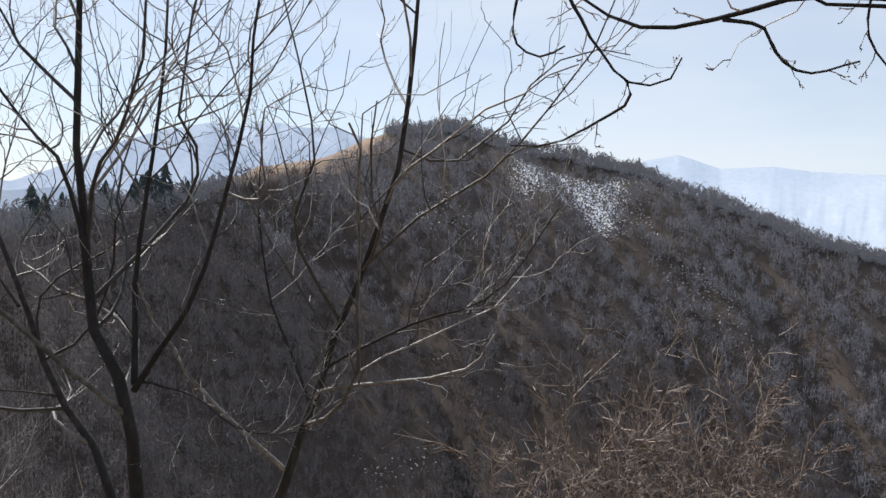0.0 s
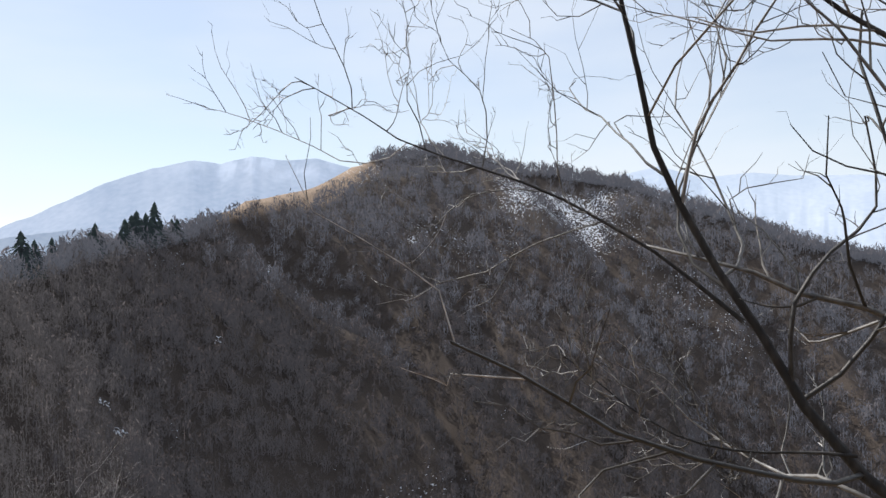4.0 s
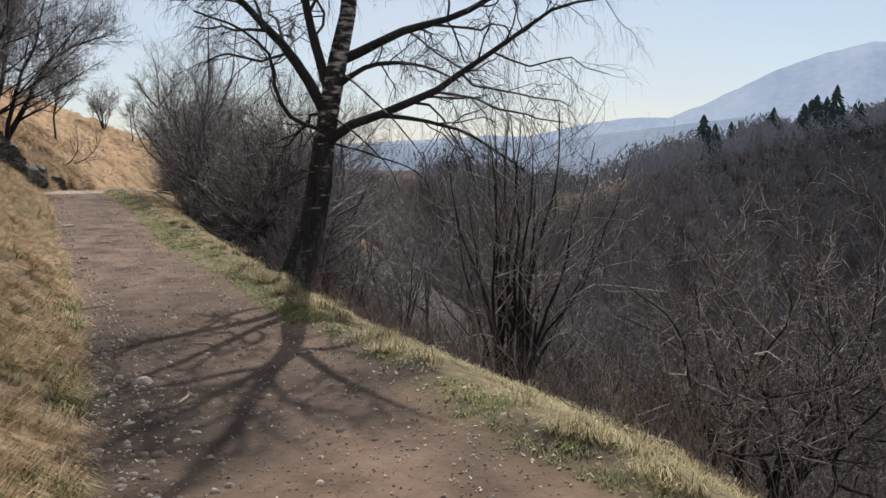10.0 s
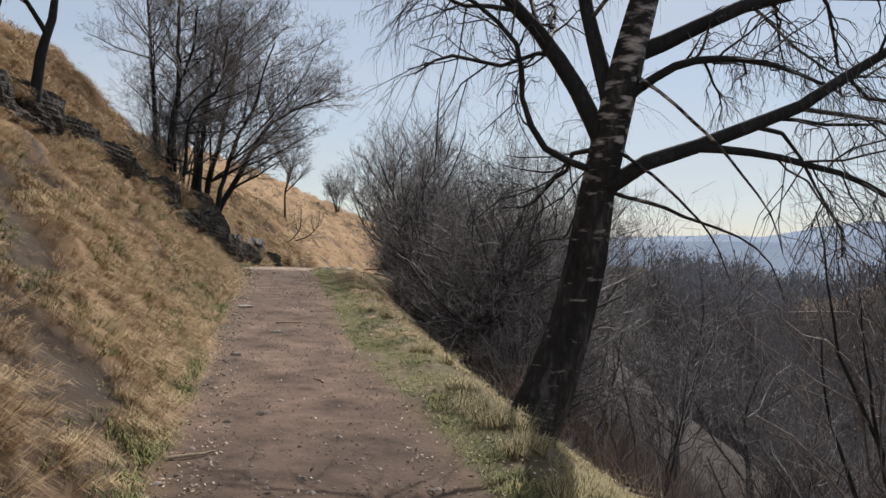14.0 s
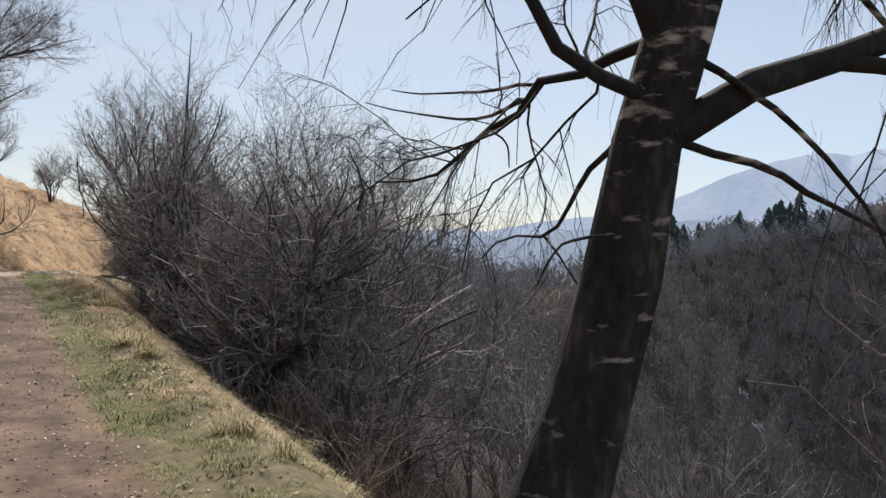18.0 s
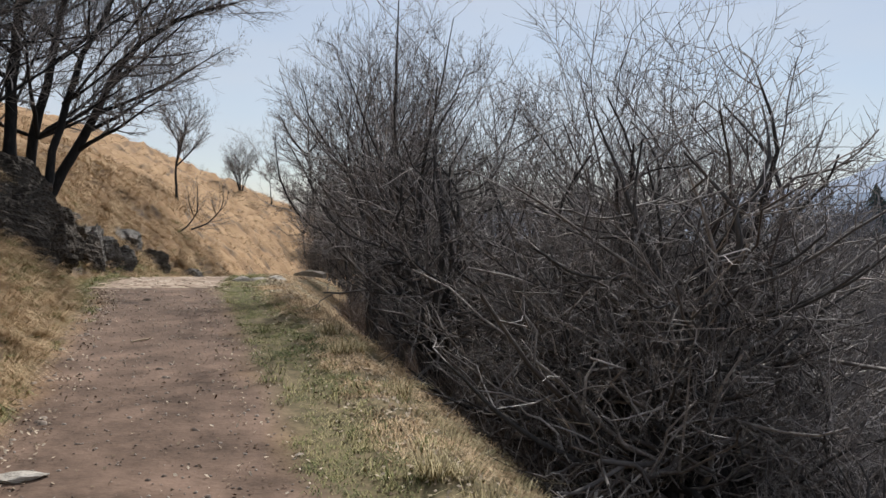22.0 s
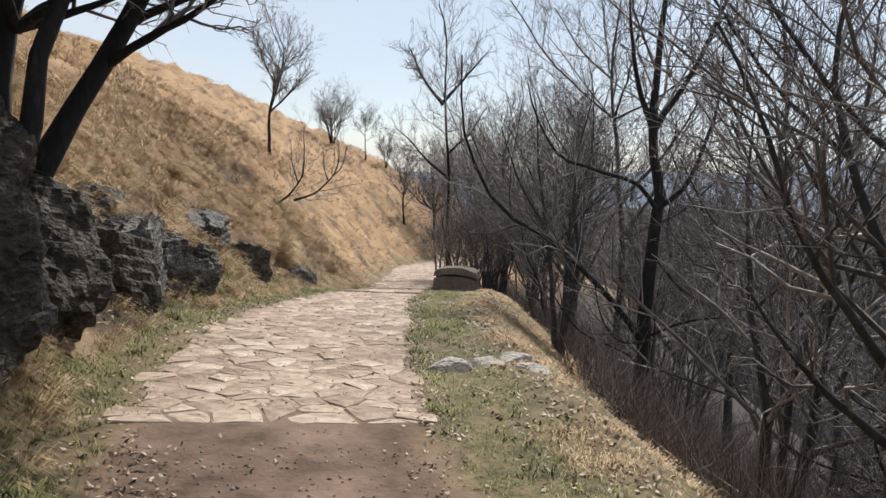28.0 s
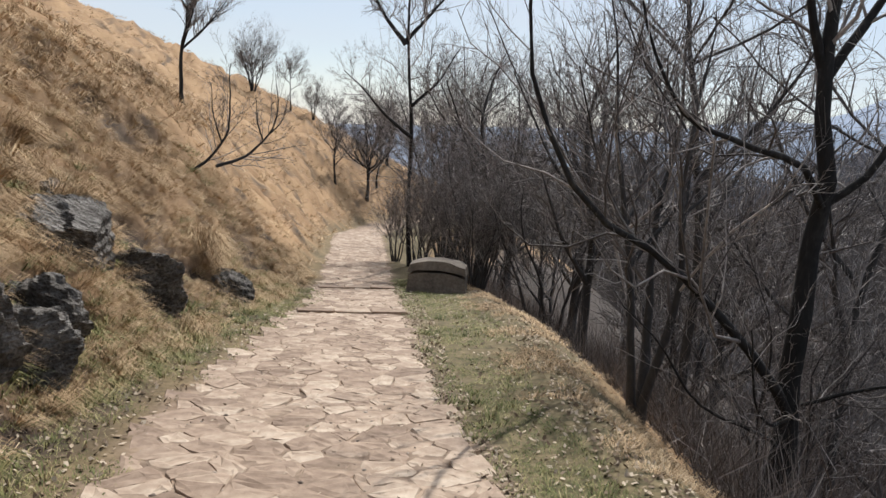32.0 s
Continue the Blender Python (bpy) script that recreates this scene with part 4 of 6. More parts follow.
plant("thicket", 4, [(4.1, 50.0, 2.6), (3.5, 52.6, 2.2), (3.4, 48.4, 2.0), (3.9, 47.3, 2.2), (3.7, 50.8, 2.6), (-3.3, 31.2, 3.0), (-3.8, 33.0, 3.4),
    (5.4, 46.5, 4.5), (5.0, 53, 5), (6.4, 43, 4.5), (7.4, 56.5, 5), (5.6, 39.5, 3.6), (4.4, 48.4, 3.4), (4.0, 46.9, 2.4), (7, 24.4, 4.0), (6.6, 28, 4.6)], make_thicket)


def thorn_guides(rng, height, stems, wide, r):
    """Crooked stems that lean out from one stool, with level boughs."""
    out = []
    for k in range(stems):
        a = 2 * np.pi * (k + rng.random() * 0.8) / stems
        d = np.array([np.cos(a), np.sin(a), 0]) * wide * rng.uniform(0.25, 1.15)
        h = height * rng.uniform(0.7, 1.05) * (1.05 - 0.25 * np.hypot(d[0], d[1]) / wide)
        q = [np.array([np.cos(a), np.sin(a), 0]) * 0.05 * height * rng.random()]
        for f in (0.2, 0.42, 0.65, 0.85, 1.0):
            q.append(d * h * f ** 0.8 + UP * h * f + np.append(rng.normal(0, 0.035 * height, 2), 0))
        q = np.array(q)
        out.append(("stem", q, r * rng.uniform(0.55, 1.1), r * 0.08))
        line = curve_through(q, 12, 0, rng)
        for j in range(4):
            f = rng.uniform(0.3, 0.9)
            p = line[int(f * 11)]
            b = a + rng.normal(0, 0.9)
            w = np.array([np.cos(b), np.sin(b), rng.uniform(-0.05, 0.55)])
            L = height * rng.uniform(0.16, 0.32) * (1.15 - 0.5 * f)
            out.append(("limb", np.array([p, p + w * L * 0.4 + rng.normal(0, 0.05, 3) * L, p + w * L * 0.8 + UP * 0.03, p + w * L * 1.1 + UP * 0.16 * L]), r * (1.05 - f) * 0.6, r * 0.1))
    return out


def make_thorn(seed, at, s):
    rng = np.random.default_rng(seed)
    t = build_tree("thorn_shrub", "dense crooked leafless thorn shrub with level boughs below the track edge", thorn_guides(rng, s, 9, 0.25, 0.019 * s), LV_THORN, seed, at, M["shrubbark"], M["twig"], "thorn shrubs below the track", "shrub")
    t["size"] = s
    return t


plant("thorn", 3, [(3.6, 23.6, 4.5), (2.7, 27.3, 3.8), (3.6, 25.4, 4.7), (4.6, 24.8, 4.4), (4.1, 26.6, 3.6), (4.7, 28.6, 3.7), (4.6, 22.6, 3.0), (4.1, 31.8, 3.4), (6.0, 33.0, 4.6), (3.7, 21.9, 2.1), (4.2, 23.9, 4.7), (3.3, 24.4, 3.3)], make_thorn)


def make_edge(seed, at, s):
    rng = np.random.default_rng(seed)
    t = build_tree("edge_tree", "dark bare tree with several trunks at the edge of the drop", wild_guides(rng, s, 3, 0.20, 0.0145 * s, limbs=3), LV_TREE, seed, at, M["shrubbark"], M["twig"], "trees below the track edge", fine=(4, 3, 2), taper=0.7)
    t["size"] = s
    return t


plant("edge", 3, [(2.35, 30.2, 4.7), (2.5, 28.9, 4.6), (3.3, 38.9, 4.6), (3.5, 33.0, 4.6), (7.0, 29.5, 6.0), (4.6, 30.4, 4.8), (5.8, 27.0, 6.2), (4.8, 27.4, 6.0)], make_edge)
plant("tall", 4, [(4.9, 41.0, 7.5), (5.2, 44.5, 8.0), (5.8, 36.5, 7.6), (6.2, 47.0, 8.5), (7.0, 40.0, 8.5), (4.9, 49.6, 7.5), (6.6, 53.0, 8.5), (8.0, 45.0, 9), (8.2, 35, 8.5), (8.6, 58, 9), (9.5, 40, 9.5), (10.5, 48, 9.5), (7.5, 62, 8.5), (10, 66, 9), (9, 73, 8),
    (11.5, 55, 10), (12, 34, 9), (11, 28, 8), (8.0, 20.5, 4.6), (10.2, 22, 6.0), (12.5, 20, 6.4), (14, 25, 7.4), (16.5, 23, 8), (15.5, 30, 9), (19, 19, 9), (20, 28, 9), (18, 14.5, 7.5)], make_tall)
plant("bush", 3, [(7.0, 11.1, 4.4), (11.2, 17.2, 5.2), (10.0, 14.6, 4.9), (8.6, 17.0, 4.4), (12, 8.0, 3.6), (16, 20, 6), (10.5, 11.0, 3.8)], make_bush)


def brushwood(name, seed, n, mat, label, y0=-6, y1=75, d0=1.2, d1=35):
    """Low tangled scrub that covers the slope below the track."""
    rng = np.random.default_rng(seed)
    y = rng.uniform(y0, y1, n)
    d = d0 + (d1 - d0) * rng.random(n) ** 1.7
    x = lip_x(y) + d
    per = 22
    h = rng.uniform(0.5, 1.5, n) * (0.5 + np.clip(d / 8, 0, 1.2))
    a = rng.uniform(0, 6.28, (n, per))
    lean = rng.uniform(0.1, 1.15, (n, per))
    L = h[:, None] * rng.uniform(0.4, 1.15, (n, per))
    way = np.stack([np.cos(a) * np.sin(lean), np.sin(a) * np.sin(lean), np.cos(lean)], -1)
    start = np.stack([x, y, land(x, y) - 0.05], -1)[:, None, :] + rng.normal(0, 0.12, (n, per, 3)) * h[:, None, None] + np.stack([0 * a, 0 * a, rng.random((n, per)) * h[:, None] * 0.35], -1)
    mid = start + way * L[..., None] * 0.5 + rng.normal(0, 0.06, way.shape) * L[..., None]
    end = start + way * L[..., None] + UP * 0.1 * L[..., None] + rng.normal(0, 0.06, way.shape) * L[..., None]
    w = (0.0025 + 0.00022 * d)[:, None] * rng.uniform(0.7, 1.6, (n, per))
    t = rng.uniform(0, 6.28, (n, per))
    side = np.stack([np.cos(t), np.sin(t), np.sin(2 * t)], -1) * w[..., None]
    v = np.stack([start - side, start + side, mid + side * 0.8, mid - side * 0.8, end], 2).reshape(-1, 3)
    i = np.arange(n * per) * 5
    return put(name, mesh_of(name, v, [np.stack([i, i + 1, i + 2, i + 3], 1), np.stack([i + 3, i + 2, i + 4], 1)], mat), None, label, "brush", kind="stuff")


brushwood("brushwood", 61, 4000, M["bushtwig"], "tangled bare brushwood on the steep slope")
brushwood("undergrowth", 63, 1500, M["twig"], "low tangled twigs and saplings under the trees", 26, 62, 1.6, 12)
brushwood("low_scrub", 65, 900, M["bush"], "low brown scrub at the edge of the drop", 24, 64, 1.3, 8)


# ---- trees with a shape of their own ----
def birch_bark():
    """Dark furrowed foot, pale peeling skin in level bands higher up."""
    m = material("birch_bark", [(0.3, (0.010, 0.0095, 0.0093)), (0.52, (0.030, 0.028, 0.027)), (0.72, (0.12, 0.112, 0.106))], 4, 22, 0.9, 1.0, 0.03, 0.0, (1, 1, 0.4))
    nt, nodes = m.node_tree, m.node_tree.nodes
    base = nodes["Principled BSDF"].inputs["Base Color"]
    dark = base.links[0].from_socket
    tc, mp, n = nodes.new("ShaderNodeTexCoord"), nodes.new("ShaderNodeMapping"), nodes.new("ShaderNodeTexNoise")
    mp.inputs["Scale"].default_value = (2.2, 2.2, 7.0)
    n.inputs["Scale"].default_value, n.inputs["Detail"].default_value = 2.3, 9
    nt.links.new(tc.outputs["Object"], mp.inputs[0])
    nt.links.new(mp.outputs[0], n.inputs["Vector"])
    sep, high, tot, ramp, mix = (nodes.new(k) for k in ("ShaderNodeSeparateXYZ", "ShaderNodeMapRange", "ShaderNodeMath", "ShaderNodeValToRGB", "ShaderNodeMix"))
    nt.links.new(tc.outputs["Object"], sep.inputs[0])
    high.inputs["From Min"].default_value, high.inputs["From Max"].default_value = 1.6, 3.0
    high.inputs["To Min"].default_value, high.inputs["To Max"].default_value = -0.13, 0.025
    nt.links.new(sep.outputs["Z"], high.inputs["Value"])
    nt.links.new(n.outputs["Fac"], tot.inputs[0])
    nt.links.new(high.outputs[0], tot.inputs[1])
    ramp.color_ramp.elements[0].position, ramp.color_ramp.elements[1].position = 0.50, 0.64
    nt.links.new(tot.outputs[0], ramp.inputs[0])
    mix.data_type = "RGBA"
    mix.inputs["B"].default_value = (0.42, 0.385, 0.36, 1)
    nt.links.new(ramp.outputs[0], mix.inputs["Factor"])
    nt.links.new(dark, mix.inputs["A"])
    nt.links.new(mix.outputs["Result"], base)
    return m


M["birch"] = birch_bark()


def guided(name, label, at, guides, levels, seed, bark, twig, group="", category="tree", limb_bark=None, taper=0.85):
    """As build_tree, with guide points given in the world."""
    o = np.array(at)
    return build_tree(name, label, [(p, np.array(q, float) - o, a, b) for p, q, a, b in guides], levels, seed, at, bark, twig, group, category, limb_bark, taper=taper)


o = foot(2.52, 16.25, 0.2)
guided("birch_tree", "leaning old birch with dark furrowed bark and hanging twigs", o, [
    ("trunk", [o, (2.74, 16.15, -0.35), (2.94, 16.15, 0.29), (3.02, 16.03, 0.91), (3.12, 15.91, 1.49), (3.15, 15.79, 2.10), (3.35, 15.79, 3.40), (3.52, 15.84, 5.60), (3.67, 15.94, 7.80)], 0.215, 0.035),
    ("limb", [(3.09, 15.92, 1.30), (3.25, 15.81, 1.47), (3.48, 15.74, 1.58), (3.98, 15.66, 1.75), (4.65, 15.45, 2.04), (5.47, 15.39, 2.60), (6.47, 15.24, 3.30), (7.17, 15.14, 3.40)], 0.08, 0.016),
    ("limb", [(3.73, 15.70, 1.66), (4.23, 15.44, 1.60), (4.85, 15.27, 1.45), (5.50, 15.04, 1.10), (5.95, 14.92, 0.70)], 0.04, 0.012),
    ("limb", [(2.97, 15.92, 1.45), (2.59, 16.03, 1.62), (2.33, 15.99, 2.15), (2.27, 15.94, 2.45), (1.92, 15.84, 2.78), (1.27, 15.64, 2.95)], 0.036, 0.012),
    ("limb", [(3.08, 15.89, 1.60), (2.72, 15.99, 2.30), (2.22, 16.14, 2.95), (1.47, 16.24, 3.60), (0.77, 16.24, 3.90)], 0.095, 0.02),
    ("limb", [(3.13, 15.85, 1.80), (2.87, 16.04, 2.90), (2.67, 16.24, 4.20), (2.37, 16.44, 5.60)], 0.085, 0.02),
    ("limb", [(3.14, 15.81, 2.00), (3.62, 15.64, 2.35), (4.27, 15.64, 2.40), (4.97, 15.54, 2.20)], 0.05, 0.012),
    ("limb", [(3.19, 15.79, 2.40), (4.07, 15.64, 2.85), (4.87, 15.64, 3.10), (5.87, 15.54, 3.60), (6.77, 15.44, 3.90)], 0.08, 0.018),
    ("limb", [(3.47, 15.79, 3.60), (3.97, 15.24, 4.40), (4.67, 14.64, 5.30)], 0.07, 0.018),
    ("limb", [(3.45, 15.79, 3.40), (2.97, 15.24, 4.20), (2.17, 14.64, 4.90), (1.37, 14.14, 5.00)], 0.07, 0.018),
    ("bough", [(2.95, 15.99, 0.85), (2.68, 15.84, 0.86), (2.46, 15.80, 0.80), (2.37, 15.78, 0.66)], 0.012, 0.004),
    ("bough", [(3.09, 15.90, 1.28), (3.46, 15.72, 1.17), (3.75, 15.74, 1.07), (4.01, 15.76, 1.00), (4.44, 15.71, 0.75), (4.69, 15.78, 0.40)], 0.022, 0.005),
    ("bough", [(3.13, 15.83, 1.62), (3.47, 15.59, 1.35), (3.82, 15.47, 0.95), (4.02, 15.45, 0.55)], 0.02, 0.004),
    ("bough", [(3.17, 15.79, 2.30), (3.54, 15.47, 1.95), (3.95, 15.36, 1.50), (4.24, 15.33, 1.15), (4.44, 15.40, 0.80)], 0.022, 0.004),
    ("limb", [(3.37, 15.79, 3.50), (4.17, 16.24, 4.20), (5.17, 16.64, 4.70), (6.07, 16.94, 4.60)], 0.06, 0.012),
    ("limb", [(3.42, 15.79, 4.20), (2.67, 16.34, 5.20), (1.67, 16.84, 5.80), (0.77, 17.24, 5.70)], 0.055, 0.012),
    ("limb", [(3.11, 15.80, 1.95), (3.21, 16.05, 1.89), (3.22, 16.28, 1.80), (3.18, 16.53, 1.75), (3.22, 16.74, 1.71), (3.10, 17.04, 1.68), (3.10, 17.27, 1.54), (3.04, 17.53, 1.48), (2.94, 17.82, 1.29), (2.94, 18.05, 1.22), (2.69, 18.41, 1.12)], 0.042, 0.006),
    ("bough", [(3.10, 17.04, 1.68), (3.08, 17.42, 1.71), (2.91, 17.74, 1.71), (2.65, 18.10, 1.76)], 0.014, 0.004),
    ("bough", [(3.10, 17.15, 1.62), (3.05, 17.55, 1.56), (2.76, 17.93, 1.60), (2.54, 18.28, 1.67)], 0.014, 0.004),
    ("bough", [(3.04, 17.50, 1.49), (3.12, 17.39, 1.38), (3.13, 17.38, 1.25)], 0.010, 0.004),
    ("bough", [(3.10, 15.98, 1.42), (3.06, 16.12, 1.38), (3.03, 16.24, 1.28), (2.97, 16.36, 1.17), (2.96, 16.45, 1.04), (2.94, 16.54, 0.91), (2.92, 16.63, 0.85), (2.78, 16.79, 0.82), (2.73, 16.90, 0.71)], 0.022, 0.004),
    ("bough", [(2.92, 16.63, 0.85), (2.95, 16.53, 0.75), (3.08, 16.49, 0.56)], 0.008, 0.003),
], LV_BIRCH, 71, M["birch"], M["darktwig"], limb_bark=M["bark"])

o = foot(3.45, -3.25, 0.1)
guided("young_tree", "slender bare tree with several dark stems beside the track", o, [
    ("stem", [o, (3.32, -3.39, 1.68), (3.3, -3.37, 2.08), (3.3, -3.09, 2.38), (3.3, -2.99, 2.8), (3.3, -2.91, 3.63), (3.3, -2.95, 4.6), (3.3, -3.0, 5.4)], 0.0578, 0.0084),
    ("limb", [(3.28, -3.02, 2.7), (3.2, -2.92, 3.26), (3.2, -2.59, 3.5), (3.15, -2.2, 3.93), (3.1, -1.8, 4.5)], 0.0178, 0.0038),
    ("limb", [(3.3, -3.37, 2.08), (3.4, -3.3, 2.77), (3.4, -3.35, 3.24), (3.42, -3.42, 3.9), (3.45, -3.4, 4.9)], 0.0208, 0.0050),
    ("limb", [(3.3, -3.37, 2.05), (3.3, -3.76, 2.62), (3.3, -3.95, 3.11), (3.3, -4.07, 3.48), (3.3, -4.2, 4.2), (3.3, -4.5, 5.0)], 0.0218, 0.0044),
    ("limb", [(3.3, -3.4, 2.1), (3.2, -3.8, 2.1), (3.1, -4.3, 2.0), (3.1, -4.7, 2.05)], 0.0090, 0.0025),
    ("stem", [o, (3.8, -3.95, 1.3), (3.8, -4.06, 1.64), (3.8, -4.21, 2.16), (3.8, -4.41, 2.57), (3.8, -4.61, 3.15), (3.8, -4.7, 3.8), (3.8, -4.9, 4.9)], 0.0467, 0.0067),
    ("limb", [(3.8, -4.21, 2.16), (3.85, -4.6, 2.4), (3.9, -5.1, 2.6), (3.9, -5.5, 3.1)], 0.0129, 0.0031),
    ("limb", [(3.8, -4.15, 2.0), (3.7, -3.9, 2.7), (3.7, -3.85, 3.5)], 0.0114, 0.0031),
    ("stem", [o, (3.5, -2.88, 1.61), (3.5, -2.41, 2.12), (3.5, -2.05, 2.72), (3.5, -1.86, 3.28), (3.5, -1.7, 3.85), (3.5, -1.5, 4.6)], 0.0399, 0.0059),
    ("limb", [(3.5, -2.2, 2.4), (3.5, -1.65, 2.8), (3.5, -1.21, 3.04), (3.5, -0.61, 3.31), (3.5, -0.11, 3.64)], 0.0114, 0.0025),
    ("limb", [(3.45, -2.6, 1.9), (3.3, -2.0, 1.95), (3.2, -1.5, 2.3)], 0.0079, 0.0025),
], LV_YOUNG, 5, M["bark"], M["youngtwig"], taper=0.6)

o = foot(4.2, 37.8, 0.2)
guided("straight_tree", "tall dark bare tree with forked upper limbs below the paved path", o, [
    ("trunk", [o, (4.2, 37.8, -0.41), (4.27, 37.8, 0.87), (4.1, 37.8, 1.69), (4.1, 37.8, 2.6), (4.15, 37.8, 4.5), (4.2, 37.8, 6.2)], 0.135, 0.008),
    ("limb", [(4.12, 37.7, -1.1), (3.97, 37.6, -0.91), (3.09, 37.6, -0.02), (2.52, 37.6, 0.4), (1.94, 37.6, 0.69), (1.5, 37.6, 1.28), (1.28, 37.6, 2.02), (1.2, 37.6, 2.6)], 0.055, 0.010),
    ("limb", [(4.05, 37.7, -1.4), (3.93, 37.6, -1.28), (3.04, 37.6, -0.85), (2.66, 37.6, -0.36), (2.32, 37.6, -0.08)], 0.022, 0.005),
    ("limb", [(4.2, 37.75, 0.8), (3.91, 37.6, 1.07), (3.17, 37.6, 1.31), (2.63, 37.6, 1.54), (2.38, 37.6, 1.91), (2.2, 37.6, 2.4)], 0.04, 0.008),
    ("limb", [(4.1, 37.8, 1.9), (3.75, 37.7, 2.6), (3.55, 37.6, 3.6)], 0.05, 0.012),
    ("limb", [(4.12, 37.8, 1.9), (4.5, 37.7, 2.6), (4.9, 37.6, 3.6), (5.1, 37.6, 4.4)], 0.05, 0.012),
    ("limb", [(4.25, 37.8, 0.8), (4.6, 37.6, 1.2), (4.8, 37.5, 2.0), (4.9, 37.5, 3.0)], 0.045, 0.01),
    ("limb", [(4.15, 37.7, -1.1), (3.6, 37.3, -1.0), (3.2, 37.0, -0.5), (3.05, 36.9, -0.1)], 0.022, 0.006),
    ("limb", [(4.25, 37.7, -1.0), (4.7, 37.3, -0.7), (5.2, 37.0, -0.6)], 0.025, 0.007),
], LV_OPEN, 9, M["bark"], M["twig"], "trees on the lower slope")

# many-stemmed hazel on the slope below the edge
o = foot(5.5, 14.8, 0.15)
rg = np.random.default_rng(31)
stems = []
for k in range(19):
    a, c = rg.uniform(0, 6.28), rg.uniform(0, 6.28)
    d = np.array([math.cos(a) * 0.42 + 0.10, math.sin(a) * 0.42 - 0.05, 0]) * rg.uniform(0.2, 1.0)
    f = np.array([math.cos(c), math.sin(c), 0]) * rg.uniform(0.02, 0.24)
    h = rg.uniform(3.0, 4.7)
    bow = np.array([rg.normal(0, 0.05), rg.normal(0, 0.05), 0])
    stems.append(("stem", [f, f + d * 0.8 + bow + UP * h * 0.25, f + d * 2.1 - bow + UP * h * 0.5, f + d * 3.5 + bow * 0.5 + UP * h * 0.78, f + d * 4.0 + UP * h], rg.uniform(0.03, 0.062), 0.005))
build_tree("hazel_shrub", "dark many-stemmed bare hazel on the slope below the edge", stems, LV_HAZEL, 17, o, M["bark"], M["twig"], "", "shrub")

# clump above the rocks
CLUMP = [(-2.95, 33.7, 7.0, 0.12, 0.33, 0.10), (-2.95, 33.3, 7.2, 0.11, 0.10, 0.0), (-3.1, 32.4, 7.4, 0.12, 0.06, -0.02), (-3.5, 31.6, 7.0, 0.11, 0.02, -0.1), (-3.4, 33.6, 6.6, 0.08, 0.05, 0.1), (-4.0, 32.0, 6.8, 0.09, -0.04, 0.0), (-3.2, 30.6, 5.2, 0.06, 0.12, -0.1), (-2.75, 32.7, 6.8, 0.09, 0.16, 0.02), (-3.6, 30.9, 6.0, 0.07, 0.08, -0.05)]
for k, (x, y, h, r, lx, ly) in enumerate(CLUMP):
    rg = np.random.default_rng(200 + k)
    leaning = k == 0
    way = [(0, 0, 0), (lx * 1.5, ly * 1.5, 1.4), (lx * 4.2, ly * 3.5, 3.0), (lx * 7.5, ly * 5, h * 0.62), (lx * 10, ly * 8, h * 0.85)]
    if leaning:
        way = [(0, 0, 0), (0.38, 0.1, 0.85), (0.9, 0.1, 1.85), (1.42, 0.1, 2.95), (2.23, 0.1, 3.7), (3.4, 0.1, 4.15)]
    g = [("trunk", way, r, 0.02)]
    base = curve_through(g[0][1], 16, 0, rg)
    for j in range(11 if leaning else 8):
        f = rg.uniform(0.25, 0.95)
        p = base[int(f * 15)]
        a = rg.uniform(-1.2, 1.2) if leaning or rg.random() < 0.6 else rg.uniform(0, 6.28)
        w = np.array([math.cos(a), math.sin(a), rg.uniform(0.15, 0.9)])
        L = rg.uniform(1.3, 2.6) * (1.15 - 0.4 * f)
        g.append(("limb", [p, p + w * L * 0.5, p + w * L + UP * 0.1], r * 0.5 * (1.1 - f), 0.008))
    build_tree("alder_tree", "leaning dark bare tree rooted on the rocky bank" if leaning else "dark bare tree in the clump above the rocks", g, LV_PLAIN, 300 + k, foot(x, y, 0.2), M["bark"], M["twig"], "clump above the rocks")

# trees on the upper bank and the far slope
for k, (x, y, h, r) in enumerate([(-4.7, 22.3, 5.5, 0.13), (-4.15, 23.2, 5.5, 0.10), (-5.6, 21.2, 5.5, 0.10), (-3.9, 19.6, 5.6, 0.17)]):
    rg = np.random.default_rng(400 + k)
    build_tree("bank_tree", "dark bare tree standing on the grassy bank", wild_guides(rg, h, 1, 0, r, limbs=6, lean=(0.10, 0.02)), LV_PLAIN, 410 + k, foot(x, y), M["bark"], M["twig"], "trees on the bank")
for k, (x, y, h, r, stems) in enumerate([(-2.05, 55.8, 4.9, 0.085, 1), (0.7, 90.0, 4.2, 0.05, 7), (3.2, 89.5, 4.6, 0.05, 1), (5.3, 80.0, 5.4, 0.07, 1), (7.5, 82.0, 7.4, 0.11, 2), (8.8, 86.0, 5.5, 0.09, 1), (4.9, 91.0, 2.6, 0.04, 4), (6.3, 91.5, 3.0, 0.04, 3), (10.5, 92, 6.5, 0.1, 1), (13, 96, 6, 0.1, 1)]):
    rg = np.random.default_rng(500 + k)
    build_tree("slope_tree" if stems < 3 else "slope_bush", "small bare tree on the dry grass slope" if stems < 3 else "bare many-stemmed bush on the crest of the slope", wild_guides(rg, h, stems, 0.35, r, limbs=13 if stems < 3 else 3), LV_SLOPE, 510 + k, foot(x, y), M["bark"], M["twig"], "trees on the grass slope", "tree" if stems < 3 else "bush")
o = foot(-1.42, 46.4, 0.05)
